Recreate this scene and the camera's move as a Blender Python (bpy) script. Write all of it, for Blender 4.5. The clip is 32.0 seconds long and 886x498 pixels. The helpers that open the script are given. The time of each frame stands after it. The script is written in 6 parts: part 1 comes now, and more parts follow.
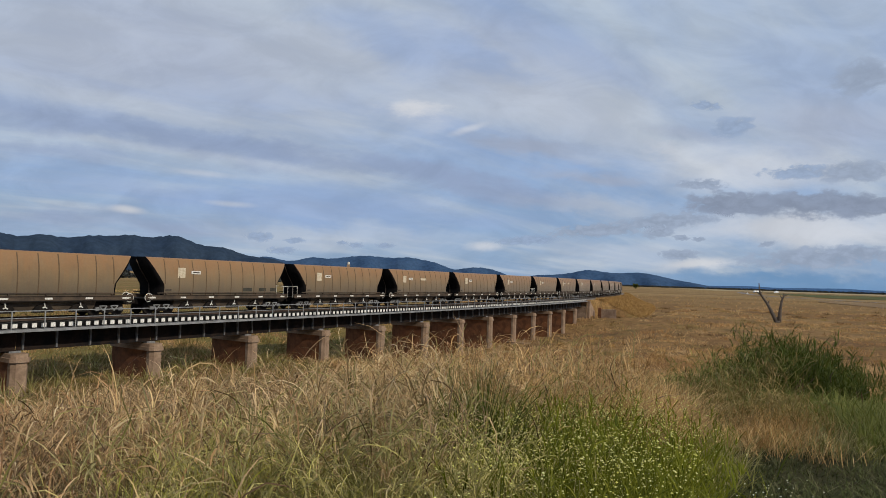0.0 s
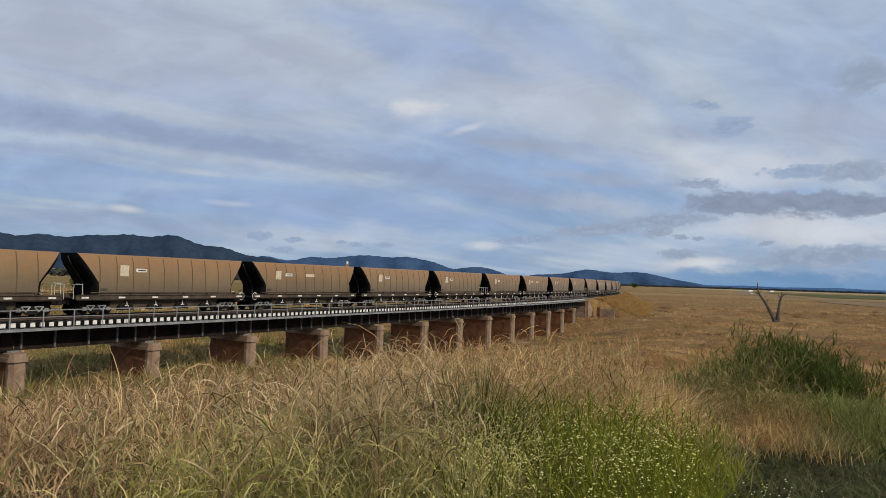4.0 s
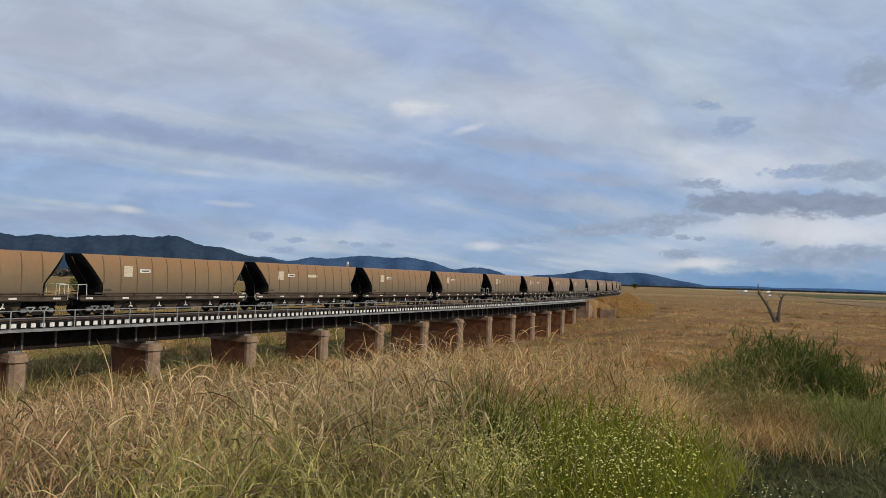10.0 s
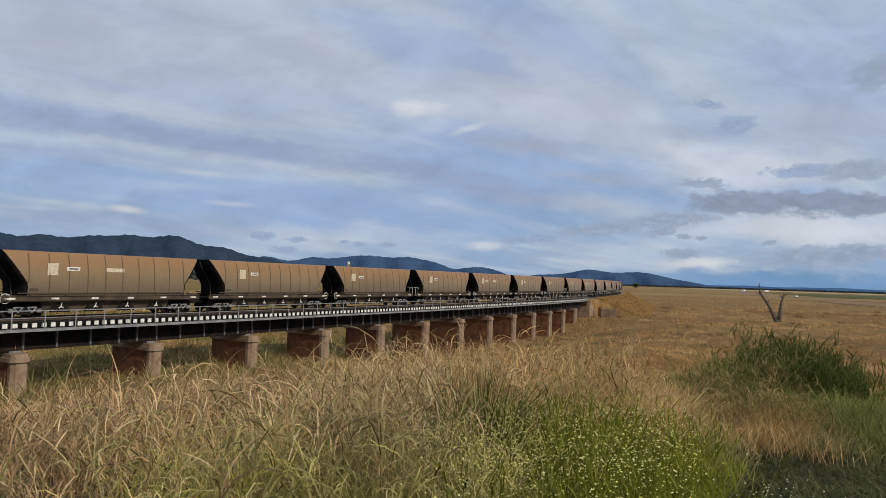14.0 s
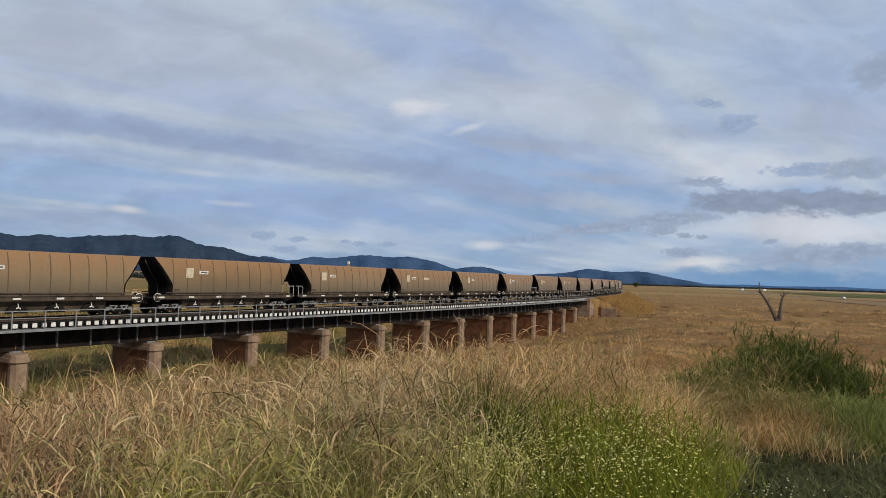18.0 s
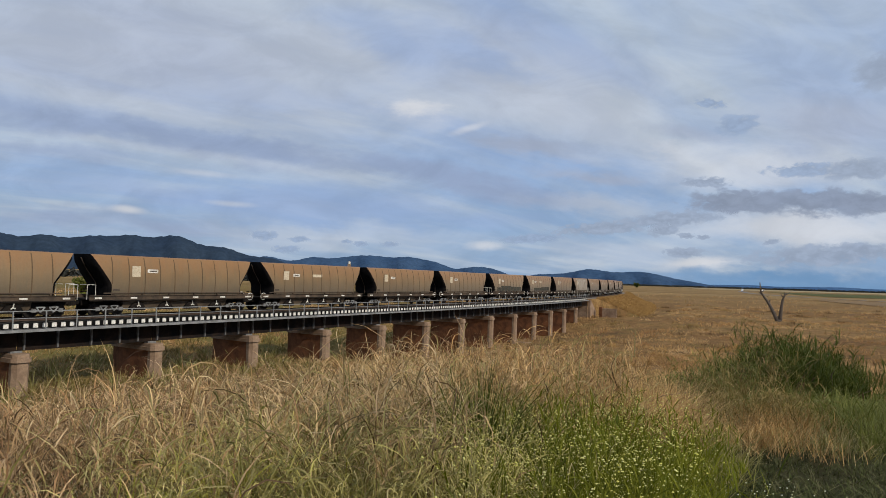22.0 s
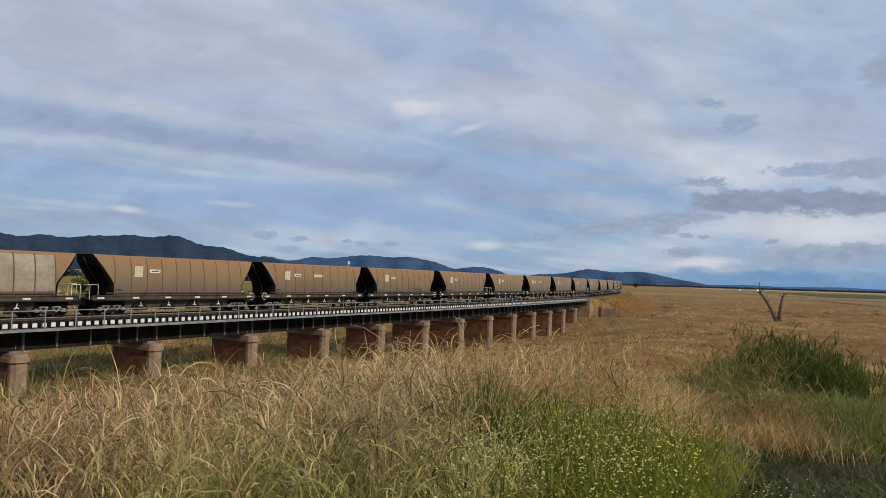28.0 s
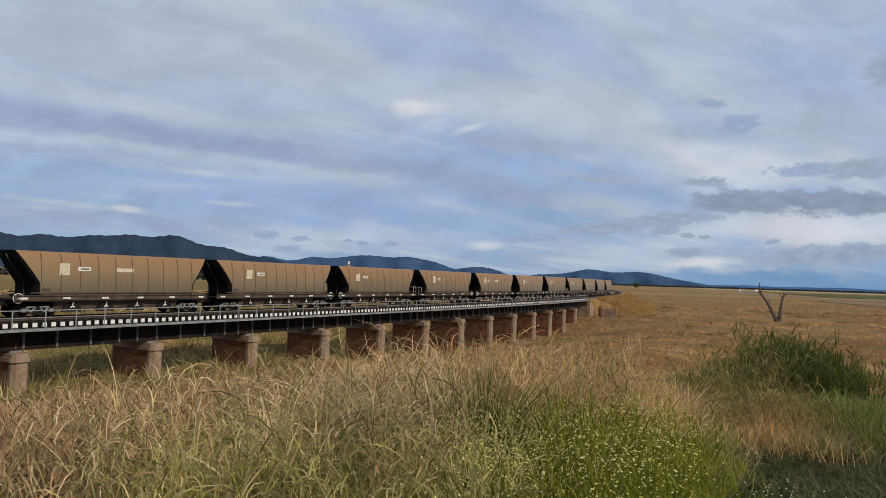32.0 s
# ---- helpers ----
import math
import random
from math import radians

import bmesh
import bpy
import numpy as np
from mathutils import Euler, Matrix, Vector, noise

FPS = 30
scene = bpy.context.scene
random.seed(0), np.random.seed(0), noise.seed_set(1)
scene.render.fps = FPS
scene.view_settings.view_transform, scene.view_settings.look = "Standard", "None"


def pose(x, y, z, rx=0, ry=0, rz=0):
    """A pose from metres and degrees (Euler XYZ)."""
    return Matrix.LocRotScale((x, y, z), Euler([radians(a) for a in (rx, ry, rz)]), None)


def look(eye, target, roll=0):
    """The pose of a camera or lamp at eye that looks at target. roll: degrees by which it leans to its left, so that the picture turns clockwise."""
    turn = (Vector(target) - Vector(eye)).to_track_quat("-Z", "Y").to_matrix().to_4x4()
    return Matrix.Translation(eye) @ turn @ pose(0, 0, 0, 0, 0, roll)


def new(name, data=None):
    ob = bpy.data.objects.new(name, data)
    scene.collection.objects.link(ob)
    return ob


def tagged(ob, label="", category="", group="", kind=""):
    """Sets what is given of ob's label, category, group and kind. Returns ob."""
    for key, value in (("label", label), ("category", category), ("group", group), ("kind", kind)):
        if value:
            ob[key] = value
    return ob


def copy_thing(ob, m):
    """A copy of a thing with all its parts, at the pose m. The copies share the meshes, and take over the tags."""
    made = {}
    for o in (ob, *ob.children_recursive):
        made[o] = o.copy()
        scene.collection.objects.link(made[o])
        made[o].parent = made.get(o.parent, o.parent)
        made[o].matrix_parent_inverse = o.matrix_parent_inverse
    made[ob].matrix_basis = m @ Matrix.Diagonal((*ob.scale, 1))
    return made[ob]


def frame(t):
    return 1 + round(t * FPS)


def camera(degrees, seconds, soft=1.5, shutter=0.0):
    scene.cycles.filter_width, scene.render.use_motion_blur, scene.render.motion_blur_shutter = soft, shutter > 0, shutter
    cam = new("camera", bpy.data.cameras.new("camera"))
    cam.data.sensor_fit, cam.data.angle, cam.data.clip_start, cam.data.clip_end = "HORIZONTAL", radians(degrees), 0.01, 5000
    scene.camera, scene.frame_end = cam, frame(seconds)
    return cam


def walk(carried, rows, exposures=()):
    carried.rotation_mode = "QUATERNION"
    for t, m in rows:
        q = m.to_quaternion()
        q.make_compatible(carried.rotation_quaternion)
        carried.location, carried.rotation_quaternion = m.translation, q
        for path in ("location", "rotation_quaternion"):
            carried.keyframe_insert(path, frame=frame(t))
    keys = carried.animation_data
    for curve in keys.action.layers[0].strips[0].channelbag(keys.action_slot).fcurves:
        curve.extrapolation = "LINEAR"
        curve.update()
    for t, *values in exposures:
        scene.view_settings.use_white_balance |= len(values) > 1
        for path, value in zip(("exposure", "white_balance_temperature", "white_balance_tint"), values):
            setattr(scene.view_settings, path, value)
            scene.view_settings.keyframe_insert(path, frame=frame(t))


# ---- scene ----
# ---- the camera and its slight shake ----
LENS = 69.5
EYE_Z = 1.65
cam = camera(LENS, 32.0, soft=0.7)


def view(dx=0.0, dy=0.0, dr=0.0):
    """The camera's pose: a hand-held stand with small turns, in units of 1/20 degree, and a lean in degrees."""
    yaw, tilt = radians(-dx * 0.0507), radians(2.70 + dy * 0.0507)
    d = Vector((math.sin(yaw) * math.cos(tilt), math.cos(yaw) * math.cos(tilt), math.sin(tilt)))
    eye = Vector((0, 0, EYE_Z))
    return look(eye, eye + d, 1.80 + dr)


walk(cam, [
    (0.0, view(0, 0)), (0.5, view(0, 0)), (1.0, view(-1.0, 0)), (1.5, view(-1.5, 0)), (2.0, view(-1.7, -0.8)),
    (3.5, view(-2.0, -0.8)), (4.5, view(-2.6, -0.8)), (5.5, view(-3.2, -0.8)), (6.0, view(-3.2, -0.5)),
    (6.5, view(-1.7, 0)), (7.0, view(-1.6, 0)), (7.5, view(0, 0)), (8.5, view(-0.2, 0)), (9.5, view(0, 0)),
    (10.0, view(-1.4, 0)), (11.5, view(-1.4, 0)), (12.5, view(-0.2, -0.4, -0.03)), (14.0, view(0, -0.6, -0.04)),
    (16.5, view(0, -1.2, -0.10)), (18.5, view(0, -1.4, -0.13)), (20.0, view(0.4, -1.2, -0.11)),
    (21.5, view(1.2, -1.0, -0.10)), (23.5, view(1.2, -1.0, -0.10)), (24.5, view(0.2, -1.0, -0.10)),
    (27.5, view(0.1, -1.0, -0.10)), (29.0, view(0, -1.0, -0.06)), (32.0, view(0.4, -1.0, -0.04)),
], exposures=[(0.0, -0.05), (3.0, -0.05), (5.5, 0.0), (32.0, 0.0)])

# ---- plan ----
TH, DIST = radians(31.476), 44.57          # the line's bearing and its distance from the camera
BEND, RAMP, KAPPA = 28.0, 51.9, 0.0013897  # where the line begins to bend, over what length, and how much
RAIL_Z = -1.65                             # top of the rails
PLAIN_Z = -6.3                             # the flood plain
PITCH, SPEED = 15.24, 20.28                # coupling to coupling, and the train's speed
SPAN, PIER0 = 9.2267, 20.3                 # pier spacing, the first pier in view
ABUT = 141.0


def make_line():
    ds = 1.0
    s = np.arange(-900.0, 1500.0, ds)
    kap = np.clip((s - BEND) / RAMP, 0, 1) * KAPPA
    kap = np.where(s > 900, 0.0, kap)
    ang = TH - np.concatenate([[0], np.cumsum(kap[:-1] * ds)])
    x, y = np.cumsum(np.sin(ang) * ds), np.cumsum(np.cos(ang) * ds)
    i = int(np.searchsorted(s, 0))
    x = x - x[i] - math.cos(TH) * DIST
    y = y - y[i] + math.sin(TH) * DIST
    return s, x, y, ang


LINE_S, LINE_X, LINE_Y, LINE_A = make_line()


def on_line(s, side=0.0, z=0.0):
    """The pose of a thing on the line: x along it, -y towards the camera, side metres towards the camera."""
    x, y, a = (float(np.interp(s, LINE_S, v)) for v in (LINE_X, LINE_Y, LINE_A))
    x, y = x + math.cos(a) * side, y - math.sin(a) * side
    return pose(x, y, z, 0, 0, 90 - math.degrees(a))


def smooth(t):
    t = np.clip(t, 0, 1)
    return t * t * (3 - 2 * t)


def ground_z(x, y):
    """Height of the ground: a bank round the camera that falls to the flood plain."""
    x, y = np.asarray(x, float), np.asarray(y, float)
    d, az = np.hypot(x, y), np.arctan2(x, y)
    reach = 36 + 30 * smooth((az + 0.25) / 0.8) + 40 * smooth((np.abs(az) - 1.2) / 0.8)
    t = np.clip((d - 1.5) / reach, 0, 1)
    z = PLAIN_Z * (0.55 * t + 0.45 * smooth(t)) + 0.0
    far = np.clip(d / 40, 0, 1)
    z = z + 0.10 * np.sin(x * 0.43 + 1.1) * np.cos(y * 0.37) * np.clip(d / 6, 0, 1) + far * 0.18 * np.sin(x * 0.071 + 2) * np.cos(y * 0.053 + x * 0.03)
    # the creek bed under the far half of the bridge
    along = (x - LINE_X[900]) * math.sin(TH) + (y - LINE_Y[900]) * math.cos(TH)
    off = np.hypot(x - np.interp(along, LINE_S, LINE_X), y - np.interp(along, LINE_S, LINE_Y))
    return z - 2.2 * np.exp(-(off / 15.0) ** 2) * smooth((along - 40) / 25) * (1 - smooth((along - 122) / 14))

# ---- light ----
SUN_AZ, SUN_EL = 131.0, 36.0     # degrees: from straight ahead round to the right, and up
world = bpy.data.worlds.new("sky")
scene.world = world
world.use_nodes = True


class Nodes:
    """Short names for building a node tree."""

    def __init__(self, tree):
        self.tree = tree
        tree.nodes.clear()

    def add(self, kind, **sets):
        n = self.tree.nodes.new(kind)
        for key, value in sets.items():
            if key == "operation":
                n.operation = value
            elif key == "blend_type":
                n.blend_type = value
            elif key == "data_type":
                n.data_type = value
            elif key == "vector_type":
                n.vector_type = value
            elif key == "interpolation_type":
                n.interpolation_type = value
        return n

    def link(self, a, b):
        if hasattr(a, "is_output"):
            self.tree.links.new(a, b)
        else:
            b.default_value = a

    def math(self, op, a, b=0.0, clamp=False):
        n = self.add("ShaderNodeMath", operation=op)
        n.use_clamp = clamp
        self.link(a, n.inputs[0]), self.link(b, n.inputs[1])
        return n.outputs[0]

    def vmath(self, op, a, b=(0, 0, 0)):
        n = self.add("ShaderNodeVectorMath", operation=op)
        self.link(a, n.inputs[0])
        if op == "SCALE":
            self.link(b, n.inputs["Scale"])
        else:
            self.link(b, n.inputs[1])
        return n.outputs["Value"] if op in ("LENGTH", "DOT_PRODUCT") else n.outputs["Vector"]

    def noise(self, vec, scale, detail=4.0, rough=0.55, distort=0.0, colour=False):
        n = self.add("ShaderNodeTexNoise")
        if vec is not None:
            self.link(vec, n.inputs["Vector"])
        n.inputs["Scale"].default_value, n.inputs["Detail"].default_value = scale, detail
        n.inputs["Roughness"].default_value, n.inputs["Distortion"].default_value = rough, distort
        return n.outputs["Color"] if colour else n.outputs["Fac"]

    def mapping(self, vec, loc=(0, 0, 0), rot=(0, 0, 0), scale=(1, 1, 1), kind="POINT"):
        n = self.add("ShaderNodeMapping", vector_type=kind)
        self.link(vec, n.inputs["Vector"])
        n.inputs["Location"].default_value = loc
        n.inputs["Rotation"].default_value = rot
        n.inputs["Scale"].default_value = scale
        return n.outputs[0]

    def ramp(self, x, lo, hi, to_lo=0.0, to_hi=1.0):
        n = self.add("ShaderNodeMapRange", interpolation_type="SMOOTHSTEP")
        self.link(x, n.inputs[0])
        for i, v in enumerate((lo, hi, to_lo, to_hi)):
            n.inputs[1 + i].default_value = v
        return n.outputs[0]

    def mix(self, fac, a, b, blend="MIX"):
        n = self.add("ShaderNodeMix", data_type="RGBA", blend_type=blend)
        self.link(fac, n.inputs[0])
        for v, i in ((a, 6), (b, 7)):
            if isinstance(v, tuple) and len(v) == 3:
                v = (*v, 1.0)
            self.link(v, n.inputs[i])
        return n.outputs[2]

    def split(self, vec):
        n = self.add("ShaderNodeSeparateXYZ")
        self.link(vec, n.inputs[0])
        return n.outputs

    def join(self, x, y, z=0.0):
        n = self.add("ShaderNodeCombineXYZ")
        for v, i in zip((x, y, z), n.inputs):
            self.link(v, i)
        return n.outputs[0]


def build_sky():
    """A clear Nishita sky behind streaked altocumulus, thicker and greyer towards the top."""
    g = Nodes(world.node_tree)
    co = g.add("ShaderNodeTexCoord").outputs["Generated"]
    sky = g.add("ShaderNodeTexSky")
    sky.sky_type, sky.sun_disc = "NISHITA", False
    sky.sun_elevation, sky.sun_rotation = radians(SUN_EL), radians(SUN_AZ)
    x, y, z = g.split(co)
    up = g.math("MAXIMUM", z, 0.0)
    ya = g.math("MAXIMUM", g.math("ABSOLUTE", y), 0.25)
    face = g.join(g.math("DIVIDE", x, ya), g.math("DIVIDE", z, ya), 0.0)           # a flat picture of the sky ahead
    down = g.math("ADD", up, 0.13)
    plane = g.join(g.math("DIVIDE", x, down), g.math("DIVIDE", y, down), 0.0)      # the cloud deck seen from below
    n1 = g.noise(g.mapping(plane, rot=(0, 0, radians(44)), scale=(4.2, 1.0, 1.0), kind="TEXTURE"), 0.95, 5.0, 0.50, 0.5)
    n2 = g.noise(g.mapping(plane, loc=(3.1, 7.7, 0), rot=(0, 0, radians(36)), scale=(2.6, 1.0, 1.0), kind="TEXTURE"), 2.4, 5.0, 0.54, 0.4)
    n3 = g.noise(g.mapping(plane, loc=(11, 2, 0)), 0.35, 4.0, 0.5, 0.2)
    ripple = g.noise(g.mapping(face, loc=(5, 3, 0), scale=(1, 2.4, 1)), 6.0, 6.0, 0.62, 0.0, colour=True)
    rag = g.vmath("ADD", face, g.vmath("MULTIPLY", g.vmath("SUBTRACT", ripple, (0.5, 0.5, 0.5)), (0.22, 0.085, 0.0)))
    rag2 = g.vmath("ADD", face, g.vmath("MULTIPLY", g.vmath("SUBTRACT", ripple, (0.5, 0.5, 0.5)), (0.10, 0.022, 0.0)))
    rag3 = g.vmath("ADD", face, g.vmath("MULTIPLY", g.vmath("SUBTRACT", ripple, (0.5, 0.5, 0.5)), (0.03, 0.008, 0.0)))
    # colours are ten times the picture's, for a sky strength of a tenth
    blue = g.mix(g.ramp(z, -0.01, 0.30), (2.15, 3.5, 5.9), (2.6, 3.8, 6.7))
    base = g.mix(0.15, blue, sky.outputs[0])
    deck = g.math("ADD", g.math("MULTIPLY", n1, 0.62), g.math("MULTIPLY", n2, 0.38))
    thick = g.ramp(z, 0.02, 0.34, -0.04, 0.09)
    cover = g.ramp(g.math("ADD", deck, g.math("ADD", thick, g.math("MULTIPLY", g.math("SUBTRACT", n3, 0.5), 0.25))), 0.34, 0.66)
    light = g.mix(g.ramp(n2, 0.30, 0.72), (3.7, 4.6, 6.0), (4.6, 5.4, 6.5))
    col = g.mix(cover, base, light)
    tones = {"veil": (4.00, 4.52, 5.90), "blue": (2.75, 3.85, 6.30), "slate": (2.70, 3.50, 5.35), "grey": (3.35, 3.95, 5.35), "pale": (4.95, 5.50, 6.60), "white": (6.10, 6.45, 7.20), "deep": (1.55, 2.95, 5.20)}

    def form(tone, u, v, a, b, tilt, much):
        """A broad form of cloud or clear sky: its middle, half-widths, tilt in degrees and strength."""
        d = g.vmath("LENGTH", g.mapping(rag if b > 0.0125 else rag2 if b > 0.0075 else rag3, (u, v, 0), (0, 0, radians(tilt)), (a, b, 1), "TEXTURE"))
        return g.mix(g.ramp(d, 1.35, 0.15, 0.0, much), col, tones[tone])

    col = form("veil", -0.489, 0.348, 0.5547, 0.1473, -4.2, 0.65)
    col = form("veil", 0.095, 0.339, 0.3067, 0.1022, -12.2, 0.5)
    col = form("blue", -0.095, 0.374, 0.1533, 0.046, -23.2, 0.6)
    col = form("blue", 0.04, 0.363, 0.112, 0.0306, -23.2, 0.6)
    col = form("blue", 0.571, 0.354, 0.1793, 0.0527, -10.2, 0.5)
    col = form("veil", 0.607, 0.26, 0.17, 0.0655, 1.8, 0.6)
    col = form("slate", -0.653, 0.238, 0.2108, 0.0292, -6.2, 0.8)
    col = form("slate", -0.464, 0.21, 0.2174, 0.0247, -8.2, 0.85)
    col = form("slate", -0.285, 0.191, 0.1799, 0.0233, -7.2, 0.85)
    col = form("slate", -0.043, 0.166, 0.1935, 0.0204, -7.2, 0.85)
    col = form("slate", 0.1, 0.145, 0.1432, 0.0225, -8.2, 0.8)
    col = form("blue", -0.237, 0.108, 0.3137, 0.0356, -5.2, 0.75)
    col = form("blue", -0.54, 0.129, 0.2595, 0.0289, -4.2, 0.5)
    col = form("slate", -0.641, 0.178, 0.1356, 0.0193, -2.2, 0.7)
    col = form("slate", -0.519, 0.069, 0.2981, 0.0275, -0.19999999999999996, 0.6)
    col = form("blue", -0.131, 0.129, 0.2258, 0.0287, -5.2, 0.5)
    col = form("blue", 0.084, 0.093, 0.1123, 0.0163, -2.2, 0.4)
    col = form("pale", -0.499, 0.196, 0.1392, 0.0068, -8.2, 0.3)
    col = form("pale", -0.302, 0.174, 0.1626, 0.0074, -8.2, 0.3)
    col = form("pale", -0.385, 0.155, 0.0556, 0.0055, -4.2, 0.6)
    col = form("pale", -0.334, 0.108, 0.0438, 0.0054, -3.2, 0.6)
    col = form("pale", -0.046, 0.26, 0.0815, 0.0306, -4.2, 0.6)
    col = form("white", -0.046, 0.262, 0.053, 0.0153, -1.2, 0.85)
    col = form("white", 0.035, 0.238, 0.0326, 0.0061, 19.8, 0.55)
    col = form("pale", 0.187, 0.265, 0.207, 0.0466, -13.2, 0.45)
    col = form("grey", 0.125, 0.217, 0.1128, 0.0144, -3.2, 0.8)
    col = form("grey", 0.238, 0.172, 0.092, 0.0136, -7.2, 0.75)
    col = form("pale", 0.348, 0.216, 0.0462, 0.0129, -23.2, 0.6)
    col = form("grey", 0.386, 0.239, 0.0756, 0.012, -10.2, 0.6)
    col = form("white", 0.483, 0.188, 0.1959, 0.0395, -0.2, 0.6)
    col = form("white", 0.563, 0.097, 0.2264, 0.042, 1.8, 0.85)
    col = form("pale", 0.243, 0.125, 0.1257, 0.0188, -2.2, 0.5)
    col = form("pale", -0.199, 0.06, 0.2386, 0.0228, -0.2, 0.5)
    col = form("pale", 0.271, 0.052, 0.1581, 0.0232, -0.2, 0.45)
    col = form("white", 0.394, 0.036, 0.0647, 0.0098, 1.8, 0.95)
    col = form("deep", 0.546, 0.013, 0.2838, 0.0162, 0.8, 0.95)
    col = form("deep", 0.298, 0.017, 0.1274, 0.0085, 0.8, 0.5)
    col = form("white", -0.498, 0.093, 0.0301, 0.0068, -3.2, 0.8)
    col = form("slate", -0.617, 0.077, 0.0671, 0.0108, -1.2, 0.6)
    col = form("slate", -0.425, 0.063, 0.062, 0.01, -6.2, 0.6)
    col = form("white", 0.065, 0.054, 0.0347, 0.0082, 1.8, 0.7)
    col = form("deep", 0.545, 0.0, 0.34, 0.0124, 0.0, 1.0)
    out = g.add("ShaderNodeOutputWorld")
    bg = g.add("ShaderNodeBackground")
    bg.inputs["Strength"].default_value = 0.10
    mott = g.ramp(g.noise(g.mapping(face, loc=(2, 9, 0), rot=(0, 0, -0.15), scale=(1, 2.2, 1)), 7.0, 6.0, 0.6, 0.6), 0.3, 0.7, 0.93, 1.08)
    col = g.vmath("SCALE", g.vmath("MULTIPLY", col, (1.07, 1.045, 1.0)), mott)
    g.link(col, bg.inputs["Color"])
    g.link(bg.outputs[0], out.inputs["Surface"])


build_sky()
sun = new("sun", bpy.data.lights.new("sun", "SUN"))
sun.data.energy, sun.data.angle, sun.data.color = 3.4, radians(1.0), (1.0, 0.90, 0.74)
a, e = radians(SUN_AZ), radians(SUN_EL)
sun.matrix_world = look((0, 0, 60), Vector((0, 0, 60)) - Vector((math.sin(a) * math.cos(e), math.cos(a) * math.cos(e), math.sin(e))))

# ---- materials ----


def material(name, build, rough=0.85, metal=0.0, bump=None, spec=0.3, through_light=0.0, dust=0.0):
    m = bpy.data.materials.new(name)
    m.use_nodes = True
    g = Nodes(m.node_tree)
    out, sh = g.add("ShaderNodeOutputMaterial"), g.add("ShaderNodeBsdfPrincipled")
    g.link(sh.outputs[0], out.inputs["Surface"])
    sh.inputs["Metallic"].default_value = metal
    sh.inputs["Specular IOR Level"].default_value = spec
    colour = build(g)
    if isinstance(colour, tuple):
        colour = (*colour[:3], 1.0)
    g.link(colour, sh.inputs["Base Color"])
    sh.inputs["Sheen Weight"].default_value, sh.inputs["Sheen Roughness"].default_value = dust, 0.45
    g.link(rough, sh.inputs["Roughness"])
    if through_light:
        tl, mix = g.add("ShaderNodeBsdfTranslucent"), g.add("ShaderNodeMixShader")
        g.link(colour, tl.inputs["Color"])
        g.link(through_light, mix.inputs[0])
        g.link(sh.outputs[0], mix.inputs[1]), g.link(tl.outputs[0], mix.inputs[2]), g.link(mix.outputs[0], out.inputs["Surface"])
    if bump:
        scale, depth = bump
        b = g.add("ShaderNodeBump")
        b.inputs["Distance"].default_value, b.inputs["Strength"].default_value = depth, 1.0
        g.link(g.noise(g.add("ShaderNodeTexCoord").outputs["Object"], scale, 5.0, 0.6), b.inputs["Height"])
        g.link(b.outputs[0], sh.inputs["Normal"])
    return m


def obj_co(g):
    return g.add("ShaderNodeTexCoord").outputs["Object"]


def world_co(g):
    return g.add("ShaderNodeNewGeometry").outputs["Position"]


def two(c1, c2, scale, lo=0.35, hi=0.65, detail=5.0, where=obj_co, fine=None):
    """Two colours mottled at one scale, and darkened by a finer grain."""
    def build(g):
        co = where(g)
        col = g.mix(g.ramp(g.noise(co, scale, detail, 0.6, 0.3), lo, hi), c1, c2)
        grain = g.ramp(g.noise(co, fine or scale * 9, 4.0, 0.7), 0.3, 0.7, 0.78, 1.12)
        return g.vmath("SCALE", col, grain)
    return build


def wagon_paint(g):
    co = obj_co(g)
    x, y, z = g.split(co)
    long = g.noise(g.mapping(co, scale=(1.6, 1.6, 0.25)), 1.4, 6.0, 0.65, 0.2)
    blot = g.noise(co, 0.55, 4.0, 0.5)
    fine = g.noise(co, 9.0, 5.0, 0.7)
    rust = g.ramp(g.math("ADD", z, g.math("MULTIPLY", g.math("SUBTRACT", long, 0.5), 2.6)), 2.3, 4.4)
    rnd = g.add("ShaderNodeObjectInfo").outputs["Random"]
    tan = g.mix(g.ramp(blot, 0.3, 0.7), (0.150, 0.098, 0.047), (0.192, 0.129, 0.062))
    tan = g.mix(g.math("MULTIPLY", rnd, 0.55), tan, (0.215, 0.158, 0.092))
    col = g.mix(g.math("MULTIPLY", rust, 0.85), tan, (0.228, 0.114, 0.041))
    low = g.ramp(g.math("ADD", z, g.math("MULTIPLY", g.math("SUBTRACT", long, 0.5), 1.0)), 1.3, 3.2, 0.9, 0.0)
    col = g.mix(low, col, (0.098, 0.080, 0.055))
    streak = g.ramp(g.noise(g.mapping(co, scale=(7, 7, 0.22)), 1.0, 4.0, 0.6), 0.52, 0.78, 0.0, 0.35)
    col = g.mix(streak, col, (0.15, 0.075, 0.035))
    return g.vmath("SCALE", col, g.ramp(fine, 0.25, 0.75, 0.93, 1.06))


